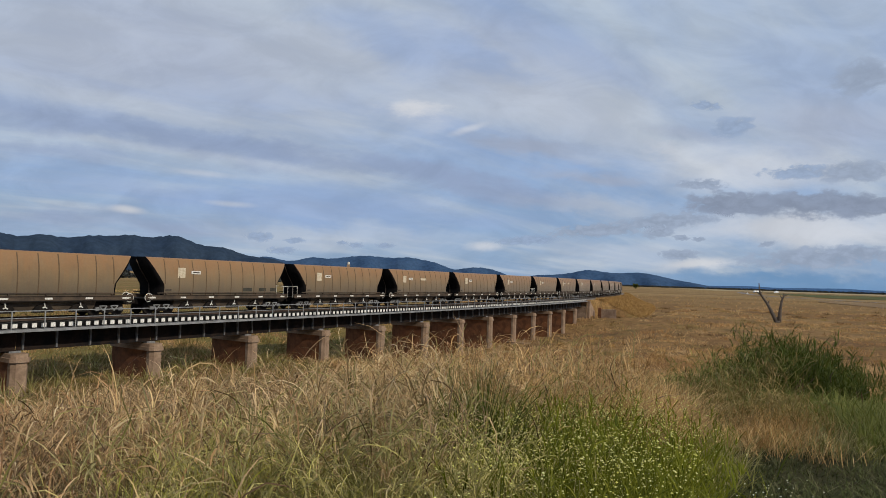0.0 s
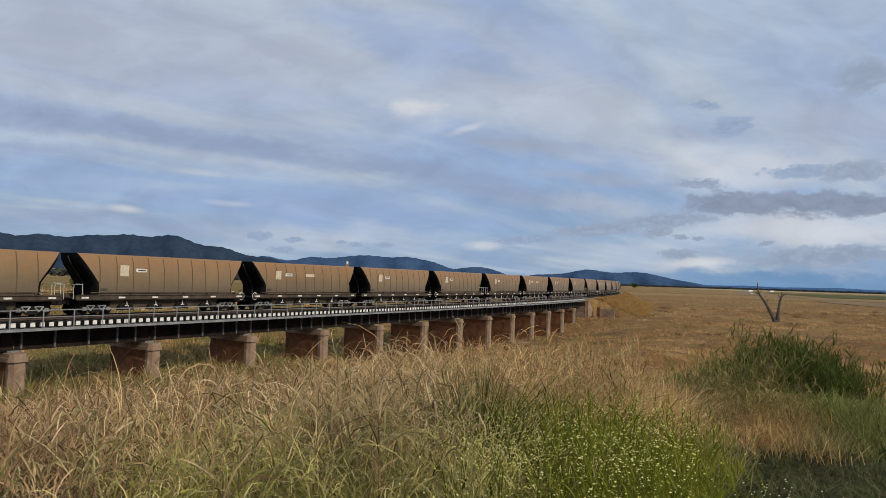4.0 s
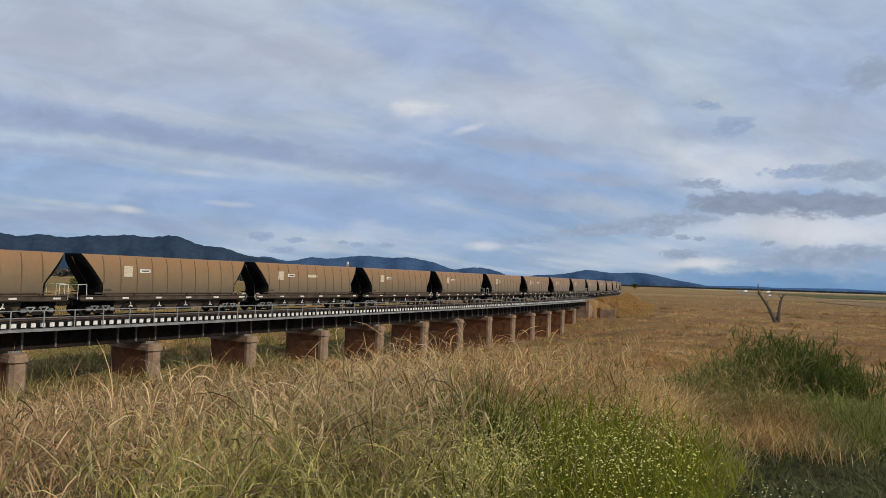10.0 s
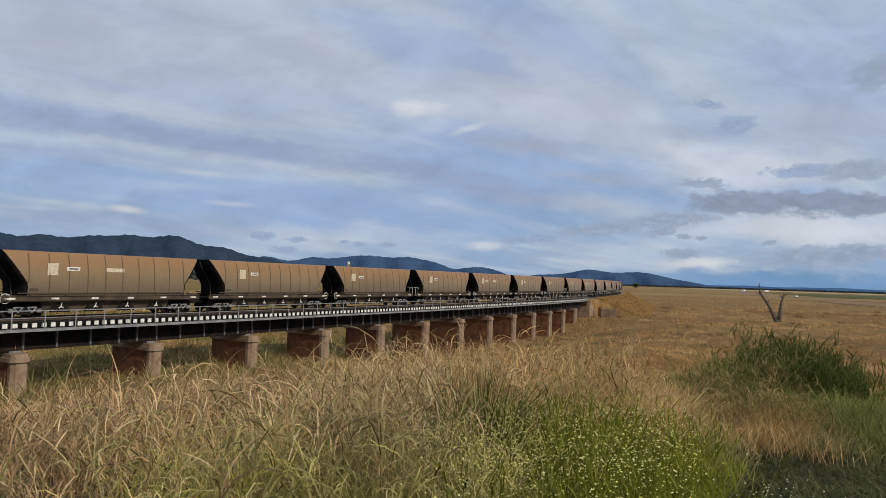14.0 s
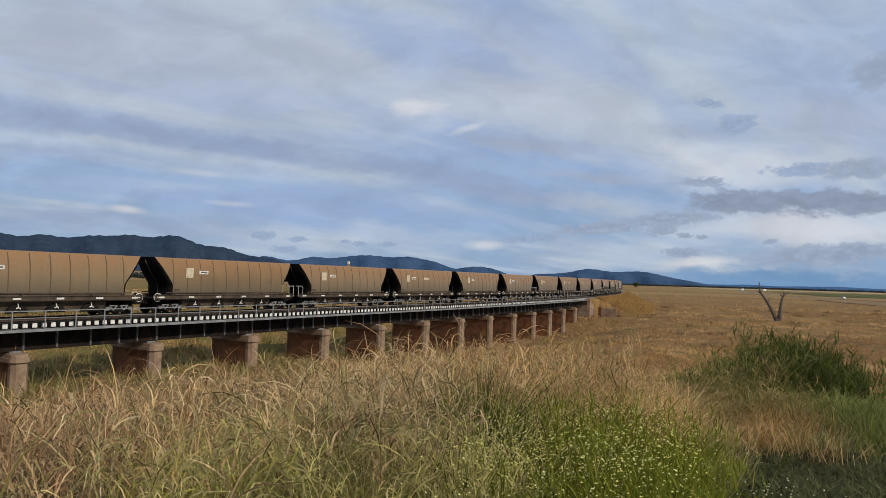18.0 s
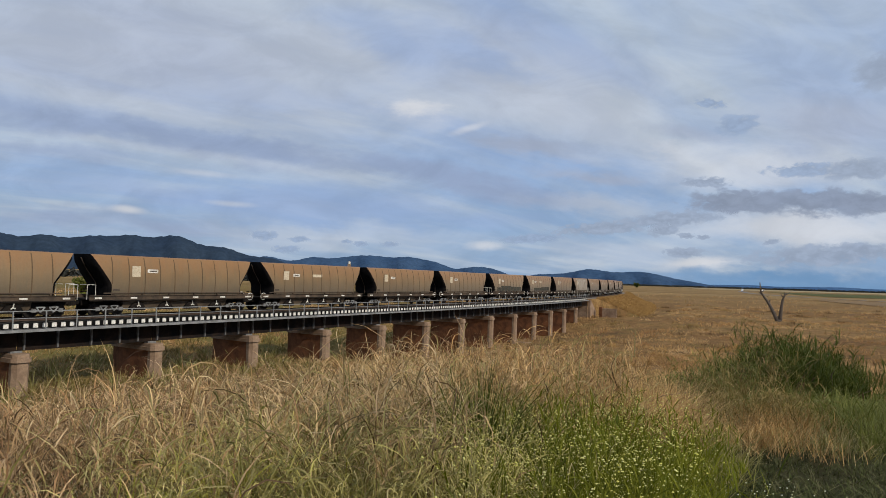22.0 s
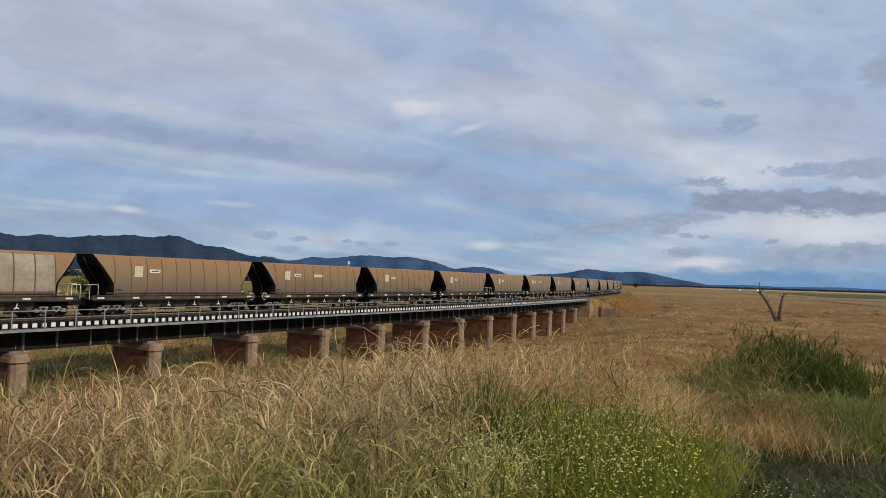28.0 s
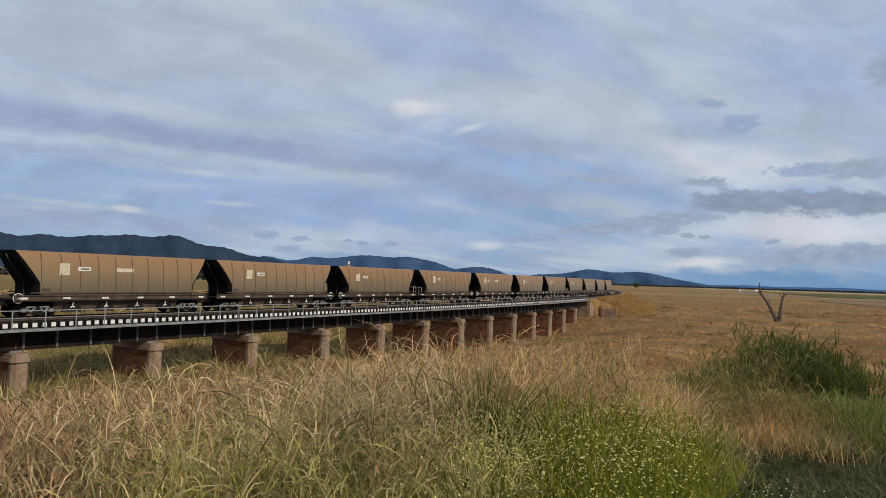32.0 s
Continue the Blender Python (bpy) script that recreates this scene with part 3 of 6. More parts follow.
def build_piers():
    """Masonry wall piers with pale noses and caps."""
    proto = None
    for n in range(N_FROM, N_TO + 1):
        m = on_line(PIER0 + SPAN * n - 0.1, 0, 0)
        if proto is None:
            proto = thing("bridge_pier", "red-brown masonry bridge pier with pale concrete nose and cap", "bridge pier", m, "piers of the bridge")
            part("shaft", boxed(-0.47, 0.47, -1.75, 2.6, PLAIN_Z - 2.8, -4.24), M["brick"], proto)
            bm = bmesh.new()
            prism(bm, [(-0.50, -1.74), (0.50, -1.74), (0.50, -2.05), (0.30, -2.32), (-0.30, -2.32), (-0.50, -2.05)], PLAIN_Z - 2.8, -4.24, "z")
            part("nose", bm, M["concrete"], proto)
            bm = bmesh.new()
            prism(bm, [(-0.60, 2.7), (0.60, 2.7), (0.60, -2.12), (0.38, -2.44), (-0.38, -2.44), (-0.60, -2.12)], -4.24, -3.98, "z")
            part("cap", bm, M["concrete"], proto)
            bm = bmesh.new()
            prism(bm, [(-0.52, 2.65), (0.52, 2.65), (0.52, -2.06), (0.33, -2.34), (-0.33, -2.34), (-0.52, -2.06)], -3.98, -3.74, "z")
            part("cap_top", bm, M["concrete"], proto)
            for side in (-1.25, 1.25):
                part("bearing_block", boxed(-0.34, 0.34, side - 0.22, side + 0.22, -3.74, -3.62), M["stiff"], proto, "grey bearing block")
        else:
            copy_thing(proto, m)
    ab = thing("abutment", "pale concrete bridge abutment with sloping wing wall", "abutment", on_line(ABUT - 0.5))
    part("wall", boxed(0, 1.1, -2.6, 2.6, PLAIN_Z - 0.5, -2.36), M["concrete"], ab)
    bm = bmesh.new()
    prism(bm, [(0.0, PLAIN_Z - 0.5), (0.0, -2.30), (0.6, -2.2), (6.5, -4.9), (6.5, PLAIN_Z - 0.5)], -3.05, -2.6, "y")
    part("wing_wall", bm, M["concrete"], ab)
    part("bridge_seat", boxed(-0.45, 0.0, -2.5, 2.5, PLAIN_Z - 0.5, -3.52), M["concrete"], ab)
    w = thing("retaining_wall", "weathered pale concrete retaining wall below the bank", "retaining wall", on_line(ABUT + 4.0))
    part("wall", boxed(-0.3, 0.3, -8.2, -4.9, PLAIN_Z - 0.6, -4.1, bevel=0.03), M["concrete"], w)
    part("end_post", boxed(-0.42, 0.42, -4.9, -4.2, PLAIN_Z - 0.6, -3.8, bevel=0.04), M["brick"], w)


build_bridge()
build_track()
build_piers()

# ---- the train ----
WHEEL = 0.46


def hull_rows():
    """The barrel's half-widths and half-lengths by height above the rail."""
    return ((1.42, 1.42, 5.64), (1.62, 1.46, 5.64), (2.00, 1.475, 5.64), (2.25, 1.475, 5.67), (2.60, 1.465, 5.90), (3.00, 1.435, 6.17), (3.40, 1.375, 6.44), (3.80, 1.275, 6.72), (4.15, 1.145, 6.96), (4.27, 1.06, 7.05))


def build_wagon():
    w = thing("coal_wagon", "tan rust-streaked steel coal hopper wagon on the track", "wagon", pose(0, 0, 0), "wagons of the coal train")
    rows = hull_rows()
    bm = bmesh.new()
    for sgn in (-1, 1):
        prev = None
        for z, hw, hl in rows:
            cols = np.linspace(-hl, hl, 13)
            cur = [bm.verts.new((cx, sgn * hw, z)) for cx in cols]
            if prev:
                for i in range(12):
                    q = (prev[i], prev[i + 1], cur[i + 1], cur[i])
                    bm.faces.new(q if sgn < 0 else q[::-1])
            prev = cur
        # inner lip of the rim
        lip = [bm.verts.new((cx * 0.995, sgn * (rows[-1][1] - 0.09), 4.25)) for cx in np.linspace(-7.05, 7.05, 13)]
        low = [bm.verts.new((v.co.x * 0.93, v.co.y, 3.75)) for v in lip]
        for i in range(12):
            for a, b in ((prev, lip), (lip, low)):
                q = (a[i], a[i + 1], b[i + 1], b[i])
                bm.faces.new(q if sgn < 0 else q[::-1])
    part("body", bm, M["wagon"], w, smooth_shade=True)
    for end in (-1, 1):
        bm = bmesh.new()
        prev = None
        for z, hw, hl in rows:
            bulge = float(np.interp(z, (1.4, 2.2, 3.4, 3.9, 4.27), (0.24, 0.26, 0.28, 0.24, 0.02)))
            cur = [bm.verts.new((end * (hl - 0.03 + bulge * k), y * (hw - 0.012), z)) for y, k in ((-1, 0), (-0.97, 0.5), (-0.9, 0.9), (0, 1.06), (0.9, 0.9), (0.97, 0.5), (1, 0))]
            if prev:
                for i in range(6):
                    q = (prev[i], prev[i + 1], cur[i + 1], cur[i])
                    bm.faces.new(q if end > 0 else q[::-1])
            prev = cur
        box(bm, end * 6.95 - 0.05, end * 6.95 + 0.05, -1.05, 1.05, 4.18, 4.28)
        part("end_sheet", bm, M["end_black"], w, "sloping end sheet, black with coal dust and painted shade", smooth_shade=True)
        bm = bmesh.new()
        for y in (0.0,):
            tube(bm, (end * 5.90, y, 1.4), (end * 5.96, y, 2.28), 0.04, n=6)
            tube(bm, (end * 5.96, y, 2.28), (end * 6.76, y, 3.40), 0.04, n=6)
            tube(bm, (end * 6.76, y, 3.40), (end * 7.10, y, 4.05), 0.04, n=6)
        part("end_post", bm, M["sill"], w, "dusty grey-brown end post")
        bm = bmesh.new()
        box(bm, end * 7.2 - 0.42, end * 7.2 + 0.42, -0.12, 0.12, 0.78, 1.0, bevel=0.02)
        box(bm, end * 7.5 - 0.12, end * 7.5 + 0.12, -0.19, 0.19, 0.70, 1.06, bevel=0.03)
        part("coupler", bm, M["dark"], w)
        part("end_platform", boxed(end * 6.45 - 0.65, end * 6.45 + 0.65, -1.40, 1.40, 1.12, 1.20), M["dark"], w)
    bm = bmesh.new()
    g = np.random.RandomState(2)
    xs, ys = np.linspace(-6.9, 6.9, 29), np.linspace(-0.96, 0.96, 7)
    vv = [[bm.verts.new((x, y, 4.02 - 0.18 * (y / 0.96) ** 2 + g.uniform(-0.05, 0.05))) for y in ys] for x in xs]
    for i in range(28):
        for j in range(6):
            bm.faces.new((vv[i][j], vv[i + 1][j], vv[i + 1][j + 1], vv[i][j + 1]))
    part("coal_load", bm, M["coal"], w, "black coal load")
    # ribs that follow the barrel
    for sgn in (-1, 1):
        for k in range(10):
            x = -5.6 + k * 1.245
            bm = bmesh.new()
            prev = None
            for z, hw, hl in rows[:-1]:
                if abs(x) > hl - 0.06:
                    continue
                cur = [bm.verts.new((x + dx, sgn * (hw + o), z)) for dx, o in ((-0.035, -0.01), (-0.03, 0.018), (0.03, 0.018), (0.035, -0.01))]
                if prev:
                    for i in range(3):
                        q = (prev[i], prev[i + 1], cur[i + 1], cur[i])
                        bm.faces.new(q if sgn < 0 else q[::-1])
                prev = cur
            part("rib", bm, M["rib"], w)
        part("side_sill", boxed(-7.15, 7.15, sgn * 1.38 - 0.06, sgn * 1.38 + 0.06, 1.10, 1.40, bevel=0.015), M["sill"], w, "dusty brown side sill")
        bm = bmesh.new()
        box(bm, -6.2, 6.2, sgn * 1.47 - 0.05, sgn * 1.47 + 0.05, 1.56, 1.63)
        box(bm, -7.15, 7.15, sgn * 1.46 - 0.05, sgn * 1.46 + 0.05, 1.40, 1.45)
        for x in np.arange(-5.5, 5.6, 2.2):
            box(bm, x - 0.05, x + 0.05, sgn * 1.5 - 0.05, sgn * 1.5 + 0.05, 1.45, 1.57)
        part("side_pipe", bm, M["sill"], w)
        part("lower_flange", boxed(-7.1, 7.1, sgn * 1.40 - 0.10, sgn * 1.40 + 0.10, 1.04, 1.10), M["dark"], w)
        for k in range(6):
            x = -6.55 + k * 2.62
            part("reflector", boxed(x - 0.24, x + 0.24, sgn * 1.455 - 0.012, sgn * 1.455 + 0.012, 1.19, 1.31), M["white"], w, "white reflector strip")
        sx = sgn   # the writing stands towards the end that lies on the reader's left
        u = lambda off: sx * off
        def sign_box(x, z, wd, ht, mat, lift):
            hw = np.interp(z, [r[0] for r in rows], [r[1] for r in rows])
            return boxed(min(u(x), u(x + wd)), max(u(x), u(x + wd)), min(sgn * (hw + 0.02), sgn * (hw + 0.02 + lift)), max(sgn * (hw + 0.02), sgn * (hw + 0.02 + lift)), z - ht / 2, z + ht / 2)
        lead = 3.50 if sgn > 0 else 3.85
        pl = part("placard", sign_box(lead, 3.15, 0.66, 0.78, M["cream"], 0.03), M["cream"], w, "pale square marking panel")
        for zz in (3.42, 3.30):
            part("marking", sign_box(lead + 0.08, zz, 0.48, 0.05, M["ink"], 0.036), M["ink"], pl)
        pl = part("name_plate", sign_box(lead - 1.42, 3.20, 0.86, 0.26, M["white"], 0.03), M["white"], w, "white marking strip")
        part("marking", sign_box(lead - 1.30, 3.20, 0.60, 0.09, M["ink"], 0.036), M["ink"], pl)
        part("side_number", sign_box(5.05, 1.83, 0.5, 0.14, M["ink"], 0.02), M["ink"], w)
    # lower chutes and four discharge gears
    bm = bmesh.new()
    prism(bm, [(-1.22, 1.05), (1.22, 1.05), (0.98, 0.50), (-0.98, 0.50)], -4.55, 4.55, "x")
    part("chute", bm, M["chute"], w, "grey-brown lower hopper chute")
    part("underframe", boxed(-7.1, 7.1, -0.35, 0.35, 0.72, 1.14), M["dark"], w)
    for k in range(4):
        x = -3.45 + 2.3 * k
        for sgn in (-1, 1):
            bm = bmesh.new()
            arc = [(x + 0.62 * math.cos(t), 0.34 + 0.60 * math.sin(t)) for t in np.linspace(0, math.pi, 10)]
            prism(bm, arc, sgn * 1.0, sgn * 1.25, "y")
            dg = part("discharge_gear", bm, M["dark"], w)
            bm = bmesh.new()
            tube(bm, (x + 0.03, sgn * 1.32, 0.98), (x - 0.03, sgn * 1.32, 0.70), 0.035, n=6)
            tube(bm, (x - 0.03, sgn * 1.32, 0.70), (x - 0.15, sgn * 1.32, 0.62), 0.045, n=6)
            tube(bm, (x - 0.03, sgn * 1.32, 0.70), (x + 0.12, sgn * 1.32, 0.64), 0.045, n=6)
            part("lever", bm, M["white"], dg, "pale worn lever")
    # bogies with wheelsets
    for end in (-1, 1):
        bx = end * 5.55
        bm = bmesh.new()
        for sgn in (-1, 1):
            y = sgn * 1.0
            prism(bm, [(bx - 1.1, 0.40), (bx - 1.05, 0.62), (bx - 0.5, 0.70), (bx + 0.5, 0.70), (bx + 1.05, 0.62), (bx + 1.1, 0.40), (bx + 0.75, 0.42), (bx + 0.3, 0.20), (bx - 0.3, 0.20), (bx - 0.75, 0.42)], y - 0.08, y + 0.08, "y")
        box(bm, bx - 0.2, bx + 0.2, -1.05, 1.05, 0.42, 0.68)
        bogie = part("bogie", bm, M["dark"], w, "black cast-steel bogie")
        for dx in (-0.84, 0.84):
            bm = bmesh.new()
            for sgn in (-1, 1):
                y0 = sgn * 0.72
                tube(bm, (0, y0 - 0.065, 0), (0, y0 + 0.065, 0), WHEEL, n=20)
                tube(bm, (0, sgn * 0.66 - 0.015, 0), (0, sgn * 0.66 + 0.015, 0), WHEEL + 0.03, n=20)
                for t in range(4):
                    c, s_ = math.cos(t * math.pi / 2), math.sin(t * math.pi / 2)
                    tube(bm, (0.24 * c, sgn * 0.78, 0.24 * s_), (0.24 * c, sgn * 0.795, 0.24 * s_), 0.07, n=6)
                tube(bm, (0, sgn * 0.78, 0), (0, sgn * 1.13, 0), 0.11, n=8)
            tube(bm, (0, -0.7, 0), (0, 0.7, 0), 0.08, n=8)
            ws = part("wheelset", bm, M["iron"], bogie, "worn steel wheelset")
            ws.matrix_parent_inverse = pose(bx + dx, 0, WHEEL)
            ws.rotation_mode = "QUATERNION"
        bm = bmesh.new()
        for k in (-0.18, 0.0, 0.18):
            for sgn in (-1, 1):
                tube(bm, (bx + k, sgn * 1.0, 0.26), (bx + k, sgn * 1.0, 0.5), 0.07, n=7)
        part("spring", bm, M["chute"], bogie)
        # Pale triangles added in place of the bright highlights on the side frames.
        for dx in (-0.40, 0.40):
            for sgn in (-1, 1):
                bm = bmesh.new()
                tri = [Vector((bx + dx + u, sgn * 1.10, z)) for u, z in ((-0.27, 0.68), (0.27, 0.68), (0.0, 0.36))]
                for k in range(3):
                    tube(bm, tri[k], tri[(k + 1) % 3], 0.045, n=5)
                part("frame_opening", bm, M["galv"], bogie, "pale outline added as a highlight on the side frame")
        for dx in (-0.84, 0.84):
            for sgn in (-1, 1):
                part("axle_box", boxed(bx + dx - 0.15, bx + dx + 0.15, sgn * 1.14 - 0.05, sgn * 1.14 + 0.05, 0.34, 0.60, bevel=0.03), M["stiff"], bogie, "grey axle box")
    # handwheel at one end, platform railing at the other
    for sgn in (-1, 1):
        bm = bmesh.new()
        c = Vector((-6.87, sgn * 1.42, 1.26))
        ring = [[bm.verts.new(c + Vector(((0.30 + 0.026 * math.cos(q)) * math.cos(t0), 0.026 * math.sin(q), (0.30 + 0.026 * math.cos(q)) * math.sin(t0)))) for q in np.linspace(0, 2 * math.pi, 6)[:-1]] for t0 in np.linspace(0, 2 * math.pi, 17)[:-1]]
        for i in range(16):
            for k in range(5):
                bm.faces.new((ring[i][k], ring[(i + 1) % 16][k], ring[(i + 1) % 16][(k + 1) % 5], ring[i][(k + 1) % 5]))
        for i in range(5):
            t0 = 2 * math.pi * i / 5
            tube(bm, c, c + Vector((0.30 * math.cos(t0), 0, 0.30 * math.sin(t0))), 0.018, n=4)
        tube(bm, c - Vector((0, 0.06, 0)), c + Vector((0, 0.06, 0)), 0.045, n=8)
        part("handwheel", bm, M["white"], w, "pale spoked brake handwheel")
        part("brake_stand", boxed(-6.95, -6.79, sgn * 1.30 - 0.06, sgn * 1.30 + 0.06, 1.2, 1.5), M["dark"], w)
        bm = bmesh.new()
        for x0 in (6.72, 7.30):
            tube(bm, (x0, sgn * 1.36, 1.16), (x0, sgn * 1.36, 2.16), 0.018, n=6)
        tube(bm, (6.72, sgn * 1.36, 2.16), (7.30, sgn * 1.36, 2.16), 0.018, n=6)
        tube(bm, (7.30, sgn * 1.36, 2.16), (7.30, sgn * 0.5, 2.16), 0.018, n=6)
        part("platform_railing", bm, M["white"], w, "white tubular platform railing")
    return w


def hull_panel(j, x0, x1, z0, z1, mat, name, label):
    """A flat painted panel on the camera's side of wagon j, by its view from there."""
    w, turned = WAGONS[j]
    zs, hs = [r[0] for r in hull_rows()], [r[1] for r in hull_rows()]
    bm = bmesh.new()
    prev = None
    for z in np.linspace(z0, z1, max(5, int((z1 - z0) / 0.15))):
        hw = float(np.interp(z, zs, hs)) + 0.012
        cur = [bm.verts.new((x, -y, z)) for x, y in ((x0, hw), (x1, hw))] + [bm.verts.new((x, -y, z)) for x, y in ((x1, hw - 0.04), (x0, hw - 0.04))]
        if prev:
            for i in range(4):
                k = (i + 1) % 4
                bm.faces.new((prev[i], prev[k], cur[k], cur[i]))
        else:
            bm.faces.new(cur[::-1])
        prev = cur
    bm.faces.new(prev)
    if turned:
        bmesh.ops.rotate(bm, verts=bm.verts, cent=(0, 0, 0), matrix=Matrix.Rotation(math.pi, 3, "Z"))
    return part(name, bm, mat, w, label)


J_FROM, J_TO = -15, 40
COUPLING_9 = 28.68      # where coupling 0 stands at 9 s


def wagon_pose(j, t):
    s = COUPLING_9 + PITCH * (j + 0.5) - SPEED * (t - 9.0)
    p, q = on_line(s - 5.55).translation, on_line(s + 5.55).translation
    m = (p + q) / 2
    turn = 180.0 if j % 2 else 0.0
    return pose(m.x, m.y, RAIL_Z, 0, 0, math.degrees(math.atan2(q.y - p.y, q.x - p.x)) + turn)


WAGONS = {}
first = build_wagon()
for j in range(J_FROM, J_TO + 1):
    w = first if j == J_FROM else copy_thing(first, wagon_pose(j, 0))
    WAGONS[j] = (w, bool(j % 2))
# the wagons run in sets of four: only the first two of a set have a railing
for j, (w, turned) in WAGONS.items():
    if j % 4 in (2, 3):
        for ob in [c for c in w.children if c.name.split(".")[0] == "platform_railing"]:
            bpy.data.objects.remove(ob)
# dark sprayed strokes low on two neighbouring wagons
rng = random.Random(8)
for j, x0, n, step, top in ((27, 1.3, 15, 0.16, 2.35), (28, -5.3, 9, 0.15, 2.0)):
    for k in range(n):
        lo = 1.60 + 0.25 * rng.random()
        hull_panel(j, x0 + k * step, x0 + k * step + 0.035, lo, top - 0.45 * rng.random() * (1 + abs(k - n / 2) / n), M["ink"], "paint_stroke", "dark sprayed paint stroke")
    for k in range(n // 3):
        z = 1.65 + (top - 1.75) * rng.random()
        hull_panel(j, x0 + k * step * 3, x0 + k * step * 3 + 0.42, z, z + 0.035, M["ink"], "paint_stroke", "dark sprayed paint stroke")
for j in range(J_FROM, J_TO + 1):
    if j % 4 == 2:
        hull_panel(j, -0.65, 0.72, 3.06, 3.32, M["cream"], "name_plate", "pale extra marking strip")
for x0, x1 in ((1.9, 2.9), (3.7, 4.5), (5.0, 5.7)):
    hull_panel(-12, x0, x1, 1.72, 2.02, M["patch"], "overpaint", "dark overpainted patch")
for x0, x1, z1 in ((-4.7, -3.2, 2.2), (-3.2, 0.9, 2.45), (0.9, 5.2, 2.3)):
    hull_panel(21, x0, x1, 1.66, z1, M["patch"], "overpaint", "long dark overpainted band")
for x0, x1, z1 in ((-3.6, 0.4, 2.15), (0.4, 4.9, 2.3)):
    hull_panel(22, x0, x1, 1.66, z1, M["patch"], "overpaint", "long dark overpainted band")

# one wagon with faded, almost bare sheets between its ribs
for k in range(1, 9):
    x = -5.6 + 1.245 * k
    hull_panel(24, x + 0.045, x + 1.20, 1.72, 4.05, M["faded"], "faded_sheet", "faded grey-tan sheet with bare patches")

# ---- grass, reeds and flowers ----
SWAY = []      # patches that the wind moves, with their pivot and phase


def blade_mesh(name, base, h, w, bend, mat, rng, stem=False, lite=False, tilt=0.0):
    """Ribbons with four levels each, or three far off; bend carries the tip sideways and down."""
    n = len(base)
    if lite:
        phi = rng.uniform(0, 2 * math.pi, n)
        face = phi + rng.uniform(0.6, 2.5, n)
        lean = np.stack([np.cos(phi), np.sin(phi)], -1)
        side = np.stack([np.cos(face), np.sin(face), np.zeros(n)], -1)
        v = np.zeros((n, 5, 3))
        tip = np.abs(rng.normal(0, 1, n)) * tilt
        for i, q in enumerate((0.0, 0.6, 1.0)):
            p = np.concatenate([base[:, :2] + lean * (h * (bend * (0.25 * q + 0.75 * q * q) + tip * q))[:, None], (base[:, 2] + h * (q / (1 + 0.45 * tip) - 0.42 * bend * q ** 3))[:, None]], 1)
            off = side * (w * (0.40, 0.5, 0.0)[i])[:, None]
            if i < 2:
                v[:, 2 * i], v[:, 2 * i + 1] = p - off, p + off
            else:
                v[:, 4] = p
        o = (np.arange(n) * 5)[:, None]
        me = bpy.data.meshes.new(name)
        fill_mesh(me, v.reshape(-1, 3), o + np.array([0, 1, 3, 2]), o + np.array([2, 3, 4]))
        me.materials.append(mat)
        return me
    t = np.array([0.0, 0.72, 0.86, 1.0]) if stem else np.array([0.0, 0.38, 0.74, 1.0])
    wid = np.array([0.45, 0.40, 1.3]) if stem else np.array([0.75, 1.0, 0.62])
    phi = rng.uniform(0, 2 * math.pi, n)
    face = phi + rng.uniform(0.6, 2.5, n)
    lean = np.stack([np.cos(phi), np.sin(phi)], -1)
    side = np.stack([np.cos(face), np.sin(face), np.zeros(n)], -1)
    mid = np.zeros((n, 4, 3))
    slant = np.abs(rng.normal(0, 0.22 if np.mean(h) > 0.5 else 0.40, n))
    for i, q in enumerate(t):
        k = bend * (0.25 * q + 0.75 * q * q) + slant * q
        mid[:, i, :2] = base[:, :2] + lean * (h * k)[:, None]
        mid[:, i, 2] = base[:, 2] + h * (q - 0.42 * bend * q ** 3 - 0.12 * slant * q)
        mid[:, i, :2] += rng.normal(0, 0.05, (n, 2)) * (h * q)[:, None]
    v = np.zeros((n, 7, 3))
    for i in range(3):
        off = side * (w * wid[i] * 0.5)[:, None]
        v[:, 2 * i], v[:, 2 * i + 1] = mid[:, i] - off, mid[:, i] + off
    v[:, 6] = mid[:, 3]
    o = (np.arange(n) * 7)[:, None]
    quads = np.concatenate([o + np.array([0, 1, 3, 2]), o + np.array([2, 3, 5, 4])])
    tris = o + np.array([4, 5, 6])
    me = bpy.data.meshes.new(name)
    fill_mesh(me, v.reshape(-1, 3), quads, tris)
    me.materials.append(mat)
    return me


def scatter(rng, n, az0, az1, d0, d1, clump=0.12, per=9, keep=None):
    """Tufted places in a wedge, as thick on the ground near as far for the eye."""
    m = int(n * 1.0 / per) + 1
    az, d = np.radians(rng.uniform(az0, az1, m)), rng.uniform(d0, d1, m)
    if keep is not None:
        ok = keep(np.degrees(az), d) > rng.uniform(0, 1, m)
        az, d = az[ok], d[ok]
    x, y = np.repeat(d * np.sin(az), per), np.repeat(d * np.cos(az), per)
    r = np.repeat(np.maximum(clump, 0.012 * d), per)
    tuft = np.repeat(rng.uniform(0.68, 1.12, len(d)), per)
    x, y = x + rng.normal(0, 1, len(x)) * r, y + rng.normal(0, 1, len(x)) * r
    d = np.hypot(x, y)
    ok = d > 1.25
    x, y, d, tuft = x[ok], y[ok], d[ok], tuft[ok]
    return tuft, np.stack([x, y, ground_z(x, y) - 0.03], -1), np.degrees(np.arctan2(x, y)), d


def ease(v, lo, hi):
    return smooth((v - lo) / (hi - lo))


def wob(a, d, k=1.0):
    """Uneven edges for the stands of plants."""
    return 0.5 + 0.25 * np.sin(a * 0.9 * k + d * 1.3) + 0.25 * np.sin(a * 0.37 * k - d * 0.8 + 1.7)


